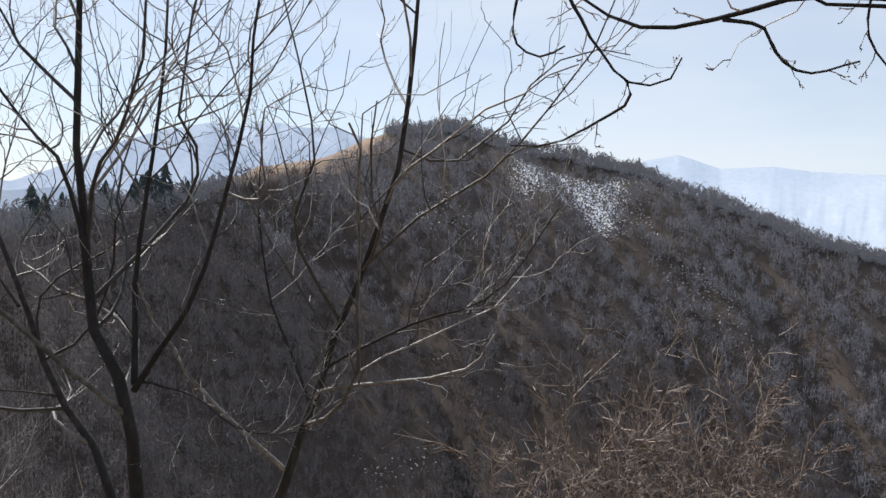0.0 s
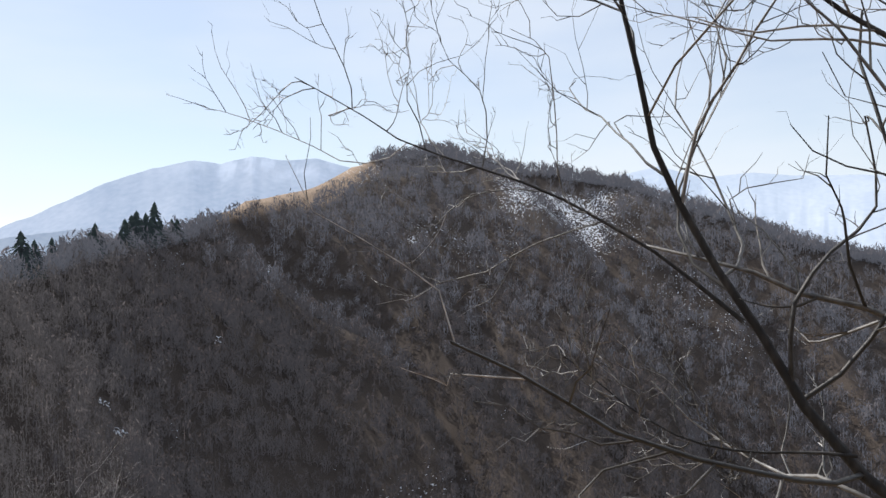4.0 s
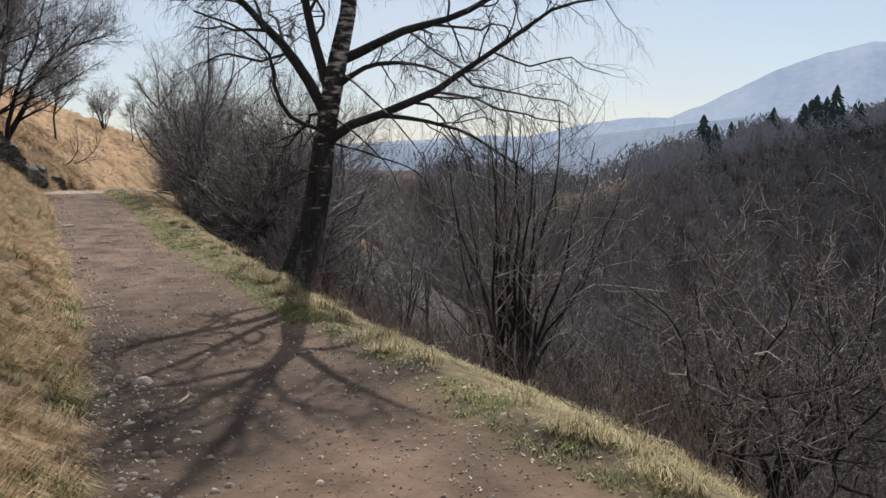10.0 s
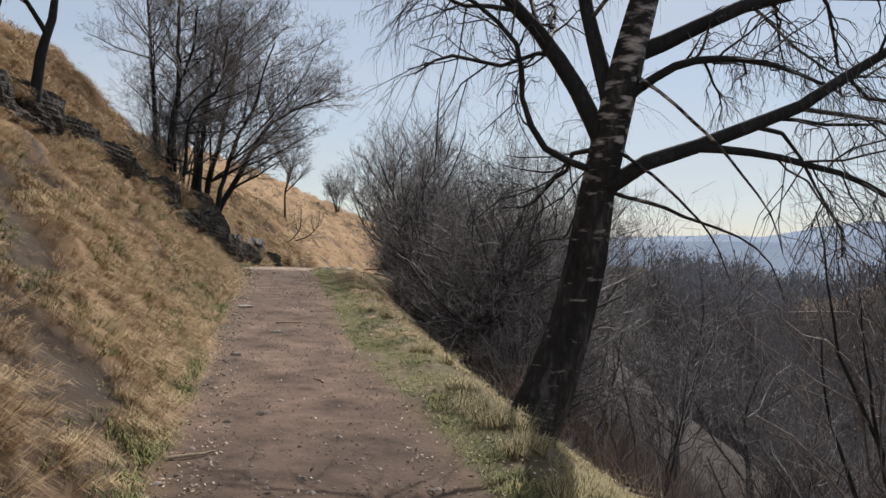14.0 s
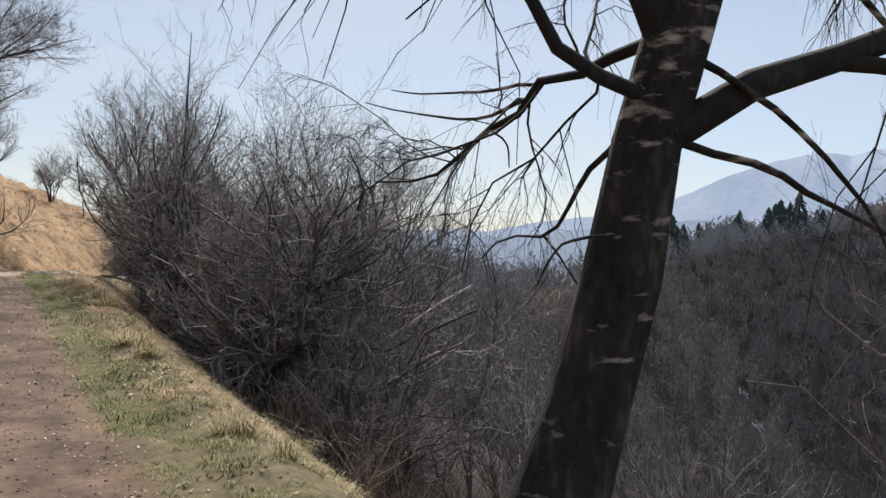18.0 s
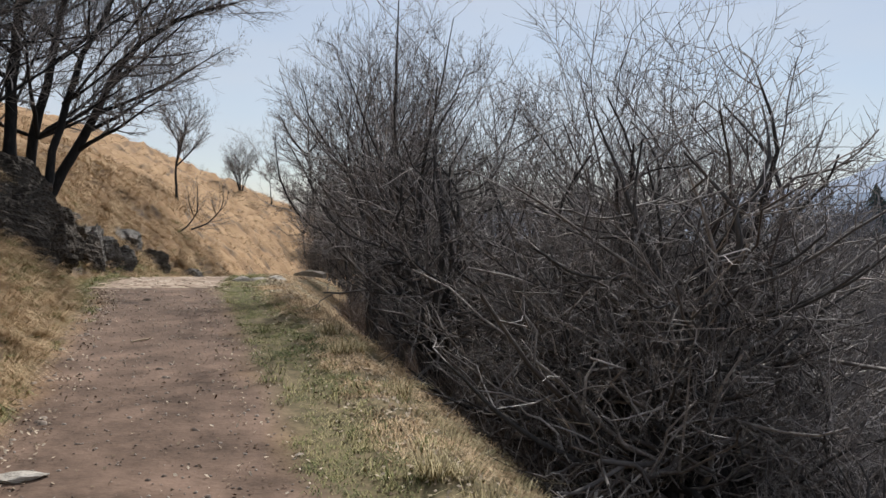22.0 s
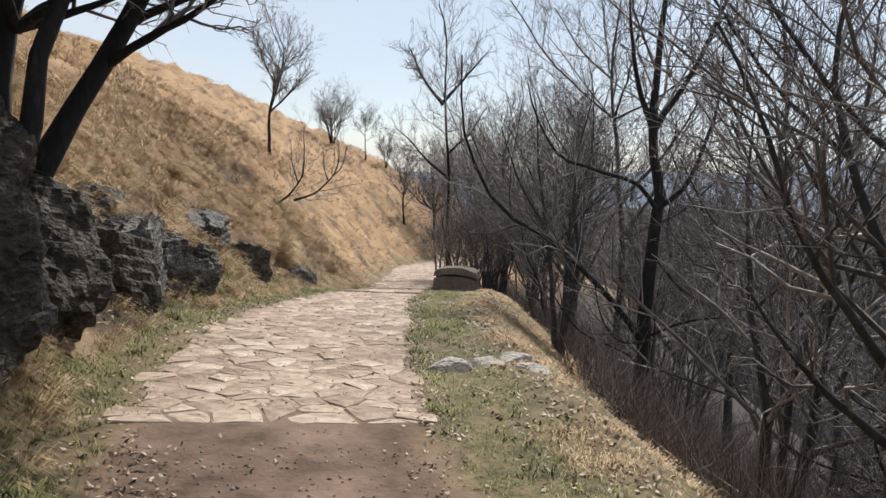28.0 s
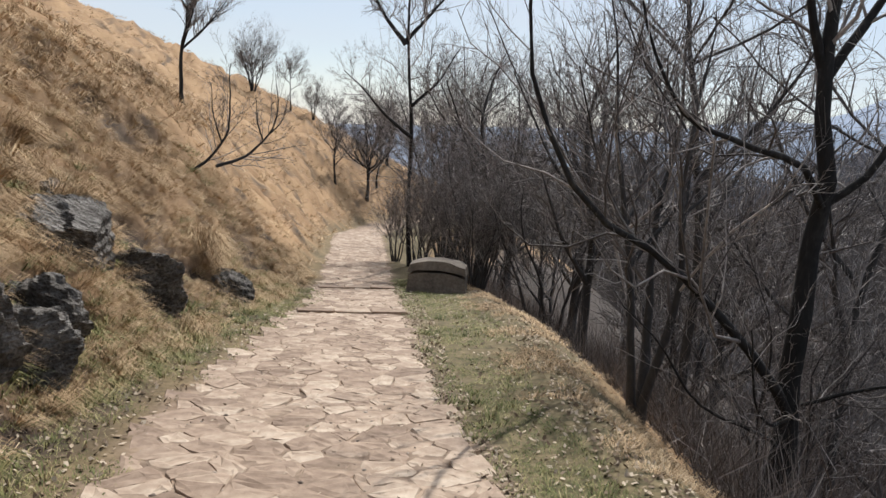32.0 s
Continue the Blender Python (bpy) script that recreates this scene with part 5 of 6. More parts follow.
build_tree("forked_sapling", "thin sapling with two curved stems on the grass slope", [
    ("stem", [(0, 0, 0), (0.32, 0.14, 0.24), (0.56, 0.2, 0.62), (0.62, 0.2, 1.2), (0.58, 0.2, 1.9)], 0.032, 0.006),
    ("stem", [(0.42, -0.06, 0.12), (0.95, 0.14, 0.34), (1.3, 0.2, 0.72), (1.44, 0.2, 1.15), (1.38, 0.2, 1.6)], 0.034, 0.006),
    ("limb", [(0.5, 0.2, 0.5), (0.36, 0.2, 0.95), (0.30, 0.2, 1.5)], 0.016, 0.005),
    ("limb", [(1.2, 0.2, 0.6), (1.08, 0.2, 0.95), (1.06, 0.2, 1.3)], 0.014, 0.005),
    ("limb", [(1.3, 0.2, 0.72), (1.5, 0.2, 0.95), (1.6, 0.2, 1.4)], 0.014, 0.005)], LV_OPEN, 88, o, M["bark"], M["twig"])
o = foot(3.6, 51.2, 0.2)
guided("far_birch", "bare birch with a broad forked crown beyond the stone block", o, [
    ("trunk", [o, (3.42, 51.0, -0.5), (3.3, 51.0, 1.45), (3.1, 51.0, 3.1), (3.1, 51, 4.6), (3.0, 51, 6.0)], 0.06, 0.018),
    ("limb", [(3.1, 51, 3.0), (2.5, 51, 3.7), (2.0, 50.9, 4.6)], 0.06, 0.015),
    ("limb", [(3.1, 51, 3.1), (3.7, 51, 3.8), (4.3, 51, 4.6)], 0.06, 0.015),
    ("limb", [(3.35, 51, 0.9), (2.7, 51, 1.4), (2.1, 51, 2.0), (1.7, 51, 2.3)], 0.05, 0.01),
    ("limb", [(3.3, 51, 1.6), (3.9, 51, 2.2), (4.4, 51, 3.0)], 0.05, 0.01)], LV_PLAIN, 91, M["bark"], M["twig"])

# limbs that hang over the track near its start
o = foot(3.3, -8.9, 0.1)
guided("overhanging_tree", "bare tree whose budded twigs hang over the track", o, [
    ("trunk", [o, (3.2, -8.8, 2.6), (3.1, -8.6, 4.2), (3.1, -8.5, 5.4)], 0.07, 0.02),
    ("limb", [(3.15, -8.7, 3.3), (2.75, -7.9, 3.75), (2.6, -7.45, 3.72), (2.6, -7.1, 3.68), (2.6, -6.8, 3.62), (2.6, -6.5, 3.8)], 0.022, 0.004),
    ("limb", [(2.6, -6.9, 3.66), (2.6, -6.6, 3.68), (2.6, -6.37, 3.64), (2.6, -6.15, 3.64), (2.6, -6.0, 3.71), (2.6, -5.85, 3.9)], 0.011, 0.004),
    ("limb", [(2.6, -6.40, 3.64), (2.6, -6.52, 3.60), (2.6, -6.55, 3.54), (2.6, -6.61, 3.48), (2.6, -6.77, 3.50)], 0.007, 0.003),
    ("limb", [(2.6, -5.85, 3.9), (2.6, -5.93, 3.74), (2.6, -6.03, 3.57), (2.6, -6.12, 3.47), (2.6, -6.26, 3.47), (2.6, -6.28, 3.53)], 0.008, 0.003),
    ("limb", [(2.6, -6.12, 3.47), (2.6, -6.13, 3.42), (2.6, -6.04, 3.35), (2.6, -5.93, 3.29), (2.6, -5.75, 3.27)], 0.006, 0.0025),
    ("limb", [(2.6, -5.85, 3.9), (2.6, -5.74, 3.75), (2.6, -5.76, 3.6), (2.6, -5.83, 3.56), (2.6, -5.92, 3.59)], 0.007, 0.003),
    ("limb", [(2.6, -7.1, 3.72), (2.6, -6.80, 3.69), (2.6, -6.79, 3.58), (2.6, -6.84, 3.48)], 0.007, 0.003),
    ("limb", [(3.15, -8.7, 2.9), (2.7, -8.2, 3.45), (2.5, -7.75, 3.62), (2.45, -7.55, 3.5)], 0.016, 0.004)],
    [dict(count=5, angle=55, ratio=0.22, up=-0.05, curl=-0.1, n=5, wob=0.06, taper=0.5, least=0.0018), dict(count=2, angle=50, ratio=0.4, up=0.0, curl=0.2, n=4, wob=0.06, taper=0.6), dict(count=2, angle=40, ratio=0.35, up=0.1, curl=0.1, n=3, wob=0.05, taper=0.9, least=0.003)], 44, M["bark"], M["twig"])

o = foot(-2.2, 4.4, 0.1)
guided("leaning_tree", "bare tree on the bank whose budded twigs reach over the track", o, [
    ("trunk", [o, (-2.0, 4.3, 3.0), (-1.6, 4.2, 4.6), (-1.5, 4.1, 6.0)], 0.08, 0.02),
    ("limb", [(-1.9, 4.25, 3.6), (-0.6, 4.0, 4.1), (0.8, 3.8, 3.6), (1.5, 3.78, 3.0), (1.6, 3.62, 2.86), (1.6, 3.46, 2.845), (1.6, 3.36, 2.86), (1.6, 3.325, 2.905)], 0.03, 0.0045),
    ("limb", [(0.8, 3.8, 3.6), (1.5, 3.8, 3.2), (1.6, 3.66, 2.94), (1.6, 3.52, 2.915), (1.6, 3.45, 2.935)], 0.01, 0.004)],
    [dict(count=5, angle=50, ratio=0.10, up=0.1, curl=-0.1, n=5, wob=0.06, taper=0.5), dict(count=3, angle=50, ratio=0.4, up=0.0, curl=0.1, n=4, wob=0.06, taper=0.6), dict(count=2, angle=40, ratio=0.3, up=0.1, curl=0.1, n=3, wob=0.05, taper=0.9, least=0.002)], 45, M["bark"], M["darktwig"])

# rounded bush below the start of the track
o = foot(6.0, -5.62, 0.1)
build_tree("tan_bush", "dense rounded tan leafless bush below the track", wild_guides(np.random.default_rng(90), 3.15, 30, 0.27, 0.017, limbs=2), LV_ROUND, 92, o, M["bushtwig"], M["bushtwig"], "bushes on the slope", "bush")


def thistle(x, y, stems):
    """Dry stalks with woolly seed heads."""
    z0 = float(land(x, y))
    t = thing("dry_thistle", "dry brown thistle stalks with woolly pale seed heads", "plant", at=(x, y, z0))
    for dx, dy, h in stems:
        put("stem", stick("stem", [(dx * 0.2, dy * 0.2, -0.05), (dx * 0.5, dy * 0.5, h * 0.5), (dx, dy, h)], [0.005, 0.004, 0.003], M["leaf"], 5), t)
        rg = np.random.default_rng(int(h * 1000))
        n = 90
        way = rg.normal(0, 1, (n, 3))
        way /= np.linalg.norm(way, axis=1, keepdims=True)
        side = np.cross(way, rg.normal(0, 1, (n, 3))) * 0.004
        c = np.array([dx, dy, h + 0.012])
        v = np.stack([c + way * 0.004 - side, c + way * 0.004 + side, c + way * 0.030 * rg.uniform(0.7, 1.1, (n, 1))], 1).reshape(-1, 3)
        i = np.arange(n) * 3
        put("seed_head", mesh_of("seed_head", v, np.stack([i, i + 1, i + 2], 1), M["leaf"]), t)
    return t


thistle(2.9, -6.2, ((0.0, -0.05, 0.83), (0.02, 0.0, 0.77), (-0.03, 0.03, 0.80), (0.0, 0.29, 0.72), (0.02, 0.07, 0.73)))


# ---- grass ----
def blades(rng, roots, count, length, width, fall, splay, lift, segs=True):
    """Tufts at the roots (n, 3), combed towards fall (n, 2): points and faces."""
    n = len(roots)
    a = rng.uniform(0, 2 * np.pi, (n, count))
    L = length * rng.uniform(0.5, 1.25, (n, count)) * rng.uniform(0.7, 1.3, (n, 1))
    out = np.stack([np.cos(a), np.sin(a), 0 * a], -1) * splay
    comb = np.concatenate([fall, np.zeros((n, 1))], 1)[:, None, :] * rng.uniform(0.5, 1.3, (n, count, 1))
    p0 = roots[:, None, :] + np.stack([np.cos(a), np.sin(a), 0 * a], -1) * 0.07 * rng.random((n, count, 1))
    d1 = out + comb * 0.45 + UP * lift
    d1 /= np.linalg.norm(d1, axis=-1, keepdims=True)
    p1 = p0 + d1 * L[..., None] * 0.55
    d2 = out * 0.7 + comb * 1.1 + UP * (lift - 1.15)
    d2 /= np.linalg.norm(d2, axis=-1, keepdims=True)
    p2 = p1 + d2 * L[..., None] * 0.5
    s = np.stack([-np.sin(a), np.cos(a), 0 * a], -1) * (width * rng.uniform(0.6, 1.4, (n, count)))[..., None]
    v = np.stack([p0 - s, p0 + s, p1 + s * 0.8, p1 - s * 0.8, p2], 2).reshape(-1, 3)
    i = np.arange(n * count) * 5
    return v, [np.stack([i, i + 1, i + 2, i + 3], 1), np.stack([i + 3, i + 2, i + 4], 1)]


def sown(rng, n, y0, y1, side, a0, a1, power=1.0):
    """Random feet along the track: side -1 is up the bank, measured from its foot; +1 down from the lip; 0 the verge."""
    y = rng.uniform(y0, y1, n)
    f = rng.random(n) ** power
    if side < 0:
        x = left_x(y) - foot_gap(y) - (a0 + (a1 - a0) * f)
    elif side > 0:
        x = lip_x(y) + a0 + (a1 - a0) * f
    else:
        x = edge_x(y) + (lip_x(y) - edge_x(y)) * (a0 + (a1 - a0) * f)
    return np.stack([x, y, land(x, y) - 0.015], -1)


def meadow_patch(name, label, seed, roots, count, length, width, splay, lift, mat, pull):
    rng = np.random.default_rng(seed)
    h = 0.25
    gx = (land(roots[:, 0] + h, roots[:, 1]) - land(roots[:, 0] - h, roots[:, 1])) / (2 * h)
    gy = (land(roots[:, 0], roots[:, 1] + h) - land(roots[:, 0], roots[:, 1] - h)) / (2 * h)
    g = np.stack([-gx, -gy], -1)
    g = pull * g / (np.linalg.norm(g, axis=1, keepdims=True) + 0.35) + rng.normal(0, 0.09, g.shape)
    v, f = blades(rng, roots, count, length, width, g, splay, lift)
    return put(name, mesh_of(name, v, f, mat), None, label, "grass", kind="stuff")


# rocks of the bank: place along the track, distance up from the bank's foot, size, height over the slope
ROCKS = [(17.9, 2.7, 0.5, 0.0), (20.2, 3.9, 0.75, 0.05), (21.4, 3.4, 0.7, 0.05), (22.4, 3.0, 0.65, 0.0), (23.4, 3.3, 0.7, 0.05), (25.2, 2.4, 0.6, 0.0), (24.6, 2.9, 0.55, 0.05), (26.2, 2.3, 0.55, 0.05), (27.4, 1.8, 0.6, 0.05), (28.5, 1.3, 0.65, 0.05), (29.6, 0.9, 0.75, 0.35),
         (30.5, 1.3, 0.8, 0.35), (31.2, 0.75, 0.8, 0.35), (32.2, 1.0, 0.85, 0.35), (33.0, 0.6, 0.75, 0.35), (33.8, 0.75, 0.75, 0.35), (34.7, 0.60, 0.68, 0.35), (35.5, 0.70, 0.62, 0.35), (36.2, 0.6, 0.46, 0.25), (36.0, 1.2, 0.55, 0.1),
         (36.9, 0.45, 0.38, 0.3), (37.5, 0.62, 0.40, 0.35), (38.9, 1.05, 0.5, 0.25), (39.7, 0.85, 0.46, 0.25), (40.3, 1.7, 0.35, 0.1), (41.8, 0.42, 0.30, 0.12), (42.3, 0.62, 0.24, 0.12), (22.0, 4.4, 0.6, 0.05)]


def clear_of_rocks(p, grow=0.62):
    ok = np.ones(len(p), bool)
    for y, a, s, up in ROCKS:
        x = float(left_x(y)) - float(foot_gap(y)) - a
        ok &= (p[:, 0] - x - 0.15 * s) ** 2 + (p[:, 1] - y) ** 2 > (grow * s) ** 2
    return p[ok]


rng = np.random.default_rng(12)
near = clear_of_rocks(sown(rng, 12500, 4, 48, -1, 0.05, 5.2, 1.15))
lump = tussock(near[:, 0], near[:, 1])
keep = lump > 0.20 + 0.24 * rng.random(len(near))
meadow_patch("dry_grass_near", "dry straw-coloured grass tussocks combed down the bank", 13, near[keep], 42, 0.25, 0.0018, 0.45, 0.48, M["grass"], 1.6)
thatch = clear_of_rocks(sown(rng, 4600, 4, 48, -1, 0.0, 5.0, 1.2))
meadow_patch("bank_thatch", "short matted dead grass between the tussocks", 26, thatch, 16, 0.12, 0.0020, 0.7, 0.45, M["grass"], 1.0)
far = np.concatenate([sown(rng, 11000, 14, 60, -1, 3.5, 16, 1.3), sown(rng, 3500, 46, 105, -1, 0.1, 12, 1.0), sown(rng, 4500, 30, 105, -1, 12, 38, 1.2)])
meadow_patch("dry_grass_far", "dry straw-coloured grass on the upper slope", 14, far, 9, 0.32, 0.0065, 0.5, 0.45, M["grass"], 1.2)
def patchy(p, size, seed, least):
    return p[rough(p[:, 0], p[:, 1], size, seed, 2) > least]


bank_green = patchy(clear_of_rocks(sown(rng, 6500, 6, 48, -1, 0.0, 3.0, 1.9)), 1.1, 14, 0.02)
meadow_patch("green_bank", "green grass growing through the dry bank", 17, bank_green, 14, 0.17, 0.0036, 0.5, 0.7, M["green"], 0.8)
lip = np.concatenate([patchy(sown(rng, 1700, 2, 24, 1, -0.08, 1.0), 0.6, 15, 0.0), patchy(sown(rng, 3600, -6, 24, 1, 0.5, 4.2), 1.3, 18, 0.0), sown(rng, 1500, 8, 15.5, 1, 0.4, 3.0)])
meadow_patch("dry_grass_edge", "pale dry grass along the drop of the track", 15, lip, 16, 0.12, 0.0021, 0.7, 0.6, M["palegrass"], 0.7)
lip_clumps = patchy(sown(rng, 2000, 3, 27, 1, -0.20, 0.14), 0.34, 53, 0.26)
meadow_patch("lip_tussocks", "long pale grass tussocks along the edge of the drop", 27, lip_clumps, 30, 0.24, 0.0018, 0.6, 1.0, M["palegrass"], 0.45)
lip_fresh = patchy(sown(rng, 700, 3, 28, 1, -0.45, 0.05), 0.6, 57, 0.10)
meadow_patch("fresh_tussocks", "fresh green grass clumps near the edge of the drop", 28, lip_fresh, 34, 0.10, 0.0022, 0.55, 0.9, M["green"], 0.3)
brown = np.concatenate([patchy(sown(rng, 3600, 19, 48, 0, 0.6, 1.15), 0.45, 73, 0.08), patchy(sown(rng, 2600, 19, 48, 1, -0.1, 0.9), 0.5, 74, -0.1)])
meadow_patch("brown_verge", "dead brown grass between the verge and the drop", 29, brown, 18, 0.11, 0.0019, 0.7, 0.55, M["grass"], 1.0)
verge = np.concatenate([patchy(sown(rng, 2300, 13, 21, 0, 0.0, 0.95), 0.6, 75, -0.05), patchy(sown(rng, 5200, 19, 48, 0, 0.0, 0.75), 0.7, 71, -0.35), patchy(sown(rng, 1200, 3, 14, 0, 0.35, 1.0), 0.5, 76, 0.1), sown(rng, 1300, 22, 48, -1, 0.0, 0.8), patchy(sown(rng, 1500, 31.5, 46, -1, -0.55, 0.1), 0.6, 24, -0.1)])
meadow_patch("green_verge", "short green and yellow turf beside the track", 16, verge, 20, 0.062, 0.0021, 0.7, 0.75, M["green"], 0.3)
foot_tufts = np.concatenate([sown(rng, 420, 27, 45, -1, -0.25, 0.5), sown(rng, 300, 6, 27, -1, -0.05, 0.5), patchy(sown(rng, 620, 13, 47, 0, 0.0, 0.6), 0.9, 28, 0.0)])
meadow_patch("green_tufts", "fresh green grass tufts at the foot of the bank", 18, foot_tufts, 18, 0.12, 0.0030, 0.5, 0.8, M["green"], 0.8)


# ---- leaves, pebbles ----
def on_track(rng, n, y0, y1, f0=0.0, f1=1.0):
    y = rng.uniform(y0, y1, n)
    x = left_x(y) + (edge_x(y) - left_x(y)) * rng.uniform(f0, f1, n)
    return np.stack([x, y, land(x, y) + 0.004], -1)


def leaf_litter(name, seed, spots, size, label):
    rng = np.random.default_rng(seed)
    n = len(spots)
    a, tilt = rng.uniform(0, 6.28, n), rng.normal(0, 0.45, (n, 2))
    s = size * rng.uniform(0.6, 1.4, n)
    u = np.stack([np.cos(a), np.sin(a), tilt[:, 0]], -1) * s[:, None]
    w = np.stack([-np.sin(a), np.cos(a), tilt[:, 1]], -1) * s[:, None] * 0.55
    c = spots + np.array([0, 0, 0.025])
    v = np.stack([c - u, c - u * 0.2 - w, c + u, c - u * 0.2 + w], 1).reshape(-1, 3)
    i = np.arange(n) * 4
    return put(name, mesh_of(name, v, np.stack([i, i + 1, i + 2, i + 3], 1), M["leaf"]), None, label, "leaves", kind="stuff")


leaf_litter("fallen_leaves", 21, np.concatenate([sown(rng, 4200, 20, 48, 0, 0.35, 1.05), sown(rng, 2600, 20, 48, 0, 0.8, 1.2), sown(rng, 6500, 18, 48, 1, -0.2, 3.6, 1.3), sown(rng, 1000, 5, 18, 0, 0.1, 1.0), sown(rng, 4200, 29, 47, -1, -0.5, 0.35), sown(rng, 2600, 31, 47, 0, -0.06, 0.2)]), 0.017, "curled brown fallen leaves on the verge")


def pebbles(name, seed, spots, size, label):
    rng = np.random.default_rng(seed)
    n = len(spots)
    ring = np.arange(5) * 2 * np.pi / 5
    s = size * rng.lognormal(0, 0.45, n)
    a = rng.uniform(0, 6.28, (n, 1)) + ring + rng.normal(0, 0.2, (n, 5))
    rr = s[:, None] * rng.uniform(0.65, 1.2, (n, 5)) * np.where(np.cos(a) ** 2 > 0.5, 1.2, 0.8)
    low = np.stack([np.cos(a) * rr, np.sin(a) * rr, 0 * a - 0.25 * s[:, None]], -1)
    high = np.stack([np.cos(a) * rr * 0.6, np.sin(a) * rr * 0.6, 0 * a + s[:, None] * rng.uniform(0.15, 0.45, (n, 5))], -1)
    v = (np.concatenate([low, high], 1) + spots[:, None, :]).reshape(-1, 3)
    i = np.arange(n)[:, None] * 10
    j, k = np.arange(5)[None], (np.arange(5)[None] + 1) % 5
    side = np.stack(np.broadcast_arrays(i + j, i + k, i + 5 + k, i + 5 + j), -1).reshape(-1, 4)
    top = (i + 5 + np.arange(5)[None]).reshape(-1, 5)
    return put(name, mesh_of(name, v, [side, top], M["pebble"]), None, label, "gravel", kind="stuff")


leaf_litter("track_litter", 24, np.concatenate([on_track(rng, 2600, 6, 31, 0.0, 0.22), on_track(rng, 1700, 5, 31), on_track(rng, 1200, 8, 31, 0.8, 1.05), on_track(rng, 500, 31, 44)]) - np.array([0, 0, 0.018]), 0.012, "crumbled leaf and straw litter on the track")
pebbles("track_gravel", 22, np.concatenate([on_track(rng, 6200, 3, 31), on_track(rng, 2200, 5, 14), on_track(rng, 900, 31.4, 44)]), 0.0062, "small grey gravel trodden into the track")
pebbles("track_stones", 23, np.concatenate([on_track(rng, 170, 4.5, 15), on_track(rng, 320, 5.5, 12.5, 0, 0.35), on_track(rng, 150, 12, 30, 0, 0.22), on_track(rng, 50, 13, 30)]), 0.020, "loose pale stones on the earth track")


# ---- rocks ----
def rock_mesh(seed, size, squash=(1, 1, 1), cut=0.35, mat=None):
    bm = bmesh.new()
    bmesh.ops.create_icosphere(bm, subdivisions=5, radius=1)
    rg = random.Random(seed)
    planes = [(Vector((rg.gauss(0, 1), rg.gauss(0, 1), rg.gauss(0, 0.7))).normalized(), rg.uniform(0.48, 0.86)) for _ in range(15)]
    off = Vector((seed * 3.7, seed * 1.3, seed * 2.1))
    for v in bm.verts:
        p = v.co.copy()
        for nrm, d in planes:
            over = p.dot(nrm) - d
            if over > 0:
                p -= nrm * over * 0.92
        q = p * 1.7 + off
        p *= 1 + cut * 0.55 * noise.fractal(q, 0.9, 2.1, 4) * 0.35 + 0.10 * abs(noise.noise(q * 2.2)) - 0.07 * abs(noise.noise(q * 4.3)) + 0.03 * noise.noise(q * 9) - 0.025 * abs(noise.noise(q * 17))
        step = 0.16 if cut > 0.3 else 10.0
        p.z += (0.6 if cut > 0.3 else 0.0) * (round(p.z / step) * step - p.z)
        v.co = Vector((p.x * size * squash[0], p.y * size * squash[1], p.z * size * squash[2]))
    me = bpy.data.meshes.new("rock")
    bm.to_mesh(me)
    bm.free()
    me.materials.append(mat or M["rock"])
    return me


rock_meshes = [rock_mesh(k % 6 + 1, 1.0, (1, 1.15, 0.85), 0.6 if k < 6 else 0.45, M["dark_rock"] if k < 6 else None) for k in range(12)]
rg = np.random.default_rng(77)
for k, (y, a, s, up) in enumerate(ROCKS):
    x = float(left_x(y)) - float(foot_gap(y)) - a
    ob = put("rock", rock_meshes[k % 6 + (6 if y > 35 else 0)], None, "weathered grey rock bedded in the grassy bank" if y > 35 else "dark craggy rock bedded in the grassy bank", "rock", "rocks in the bank")
    ob.matrix_world = Matrix.Translation((x, y, float(land(x, y)) + (up - (0.48 if y > 35 else 0.30)) * s)) @ Euler((rg.uniform(-0.3, 0.3), rg.uniform(-0.2, 0.5), rg.uniform(0, 6.28))).to_matrix().to_4x4() @ Matrix.Scale(s * (1.15 if y > 35 else 1.0), 4)
crest_tufts = np.array([(float(left_x(y)) - float(foot_gap(y)) - a - s * rg.uniform(0.3 if y < 35 else 0.75, 1.25), y + s * rg.uniform(-1, 1), 0.0) for y, a, s, up in ROCKS for _ in range(44 if y < 34 else 26)])
crest_tufts[:, 2] = land(crest_tufts[:, 0], crest_tufts[:, 1]) + 0.22
meadow_patch("draped_grass", "long dry grass draped over the rocks", 19, crest_tufts, 30, 0.34, 0.0026, 0.35, 0.35, M["grass"], 1.6)
for x, y, s in ((0.50, 32.80, 0.19), (0.84, 32.97, 0.17), (1.10, 33.05, 0.20), (1.14, 32.66, 0.14)):
    ob = put("edge_stone", rock_mesh(int(x * 100), s, (1.3, 0.9, 0.6), 0.2), None, "pale limestone block set at the edge of the paving", "stone", "edge stones")
    ob.data.materials[0] = M["limestone"]
    ob.matrix_world = Matrix.Translation((x, y, float(land(x, y)) - s * 0.12))
for x, y, s in ((-0.6, 22.6, 0.09), (0.08, 20.3, 0.055)):
    ob = put("loose_stone", rock_mesh(int(y), s, (1.5, 0.8, 0.45), 0.2), None, "loose pale stone lying on the earth track", "stone", "loose stones")
    ob.data.materials[0] = M["limestone"]
    ob.matrix_world = Matrix.Translation((x, y, float(land(x, y)) + s * 0.15))
st = put("fallen_stick", stick("fallen_stick", [(-0.17, 0.02, 0.015), (-0.03, 0.0, 0.025), (0.1, 0.03, 0.018), (0.2, 0.07, 0.022)], [0.012, 0.014, 0.011, 0.006], M["leaf"], 6), None, "pale fallen stick lying on the earth track", "stick")
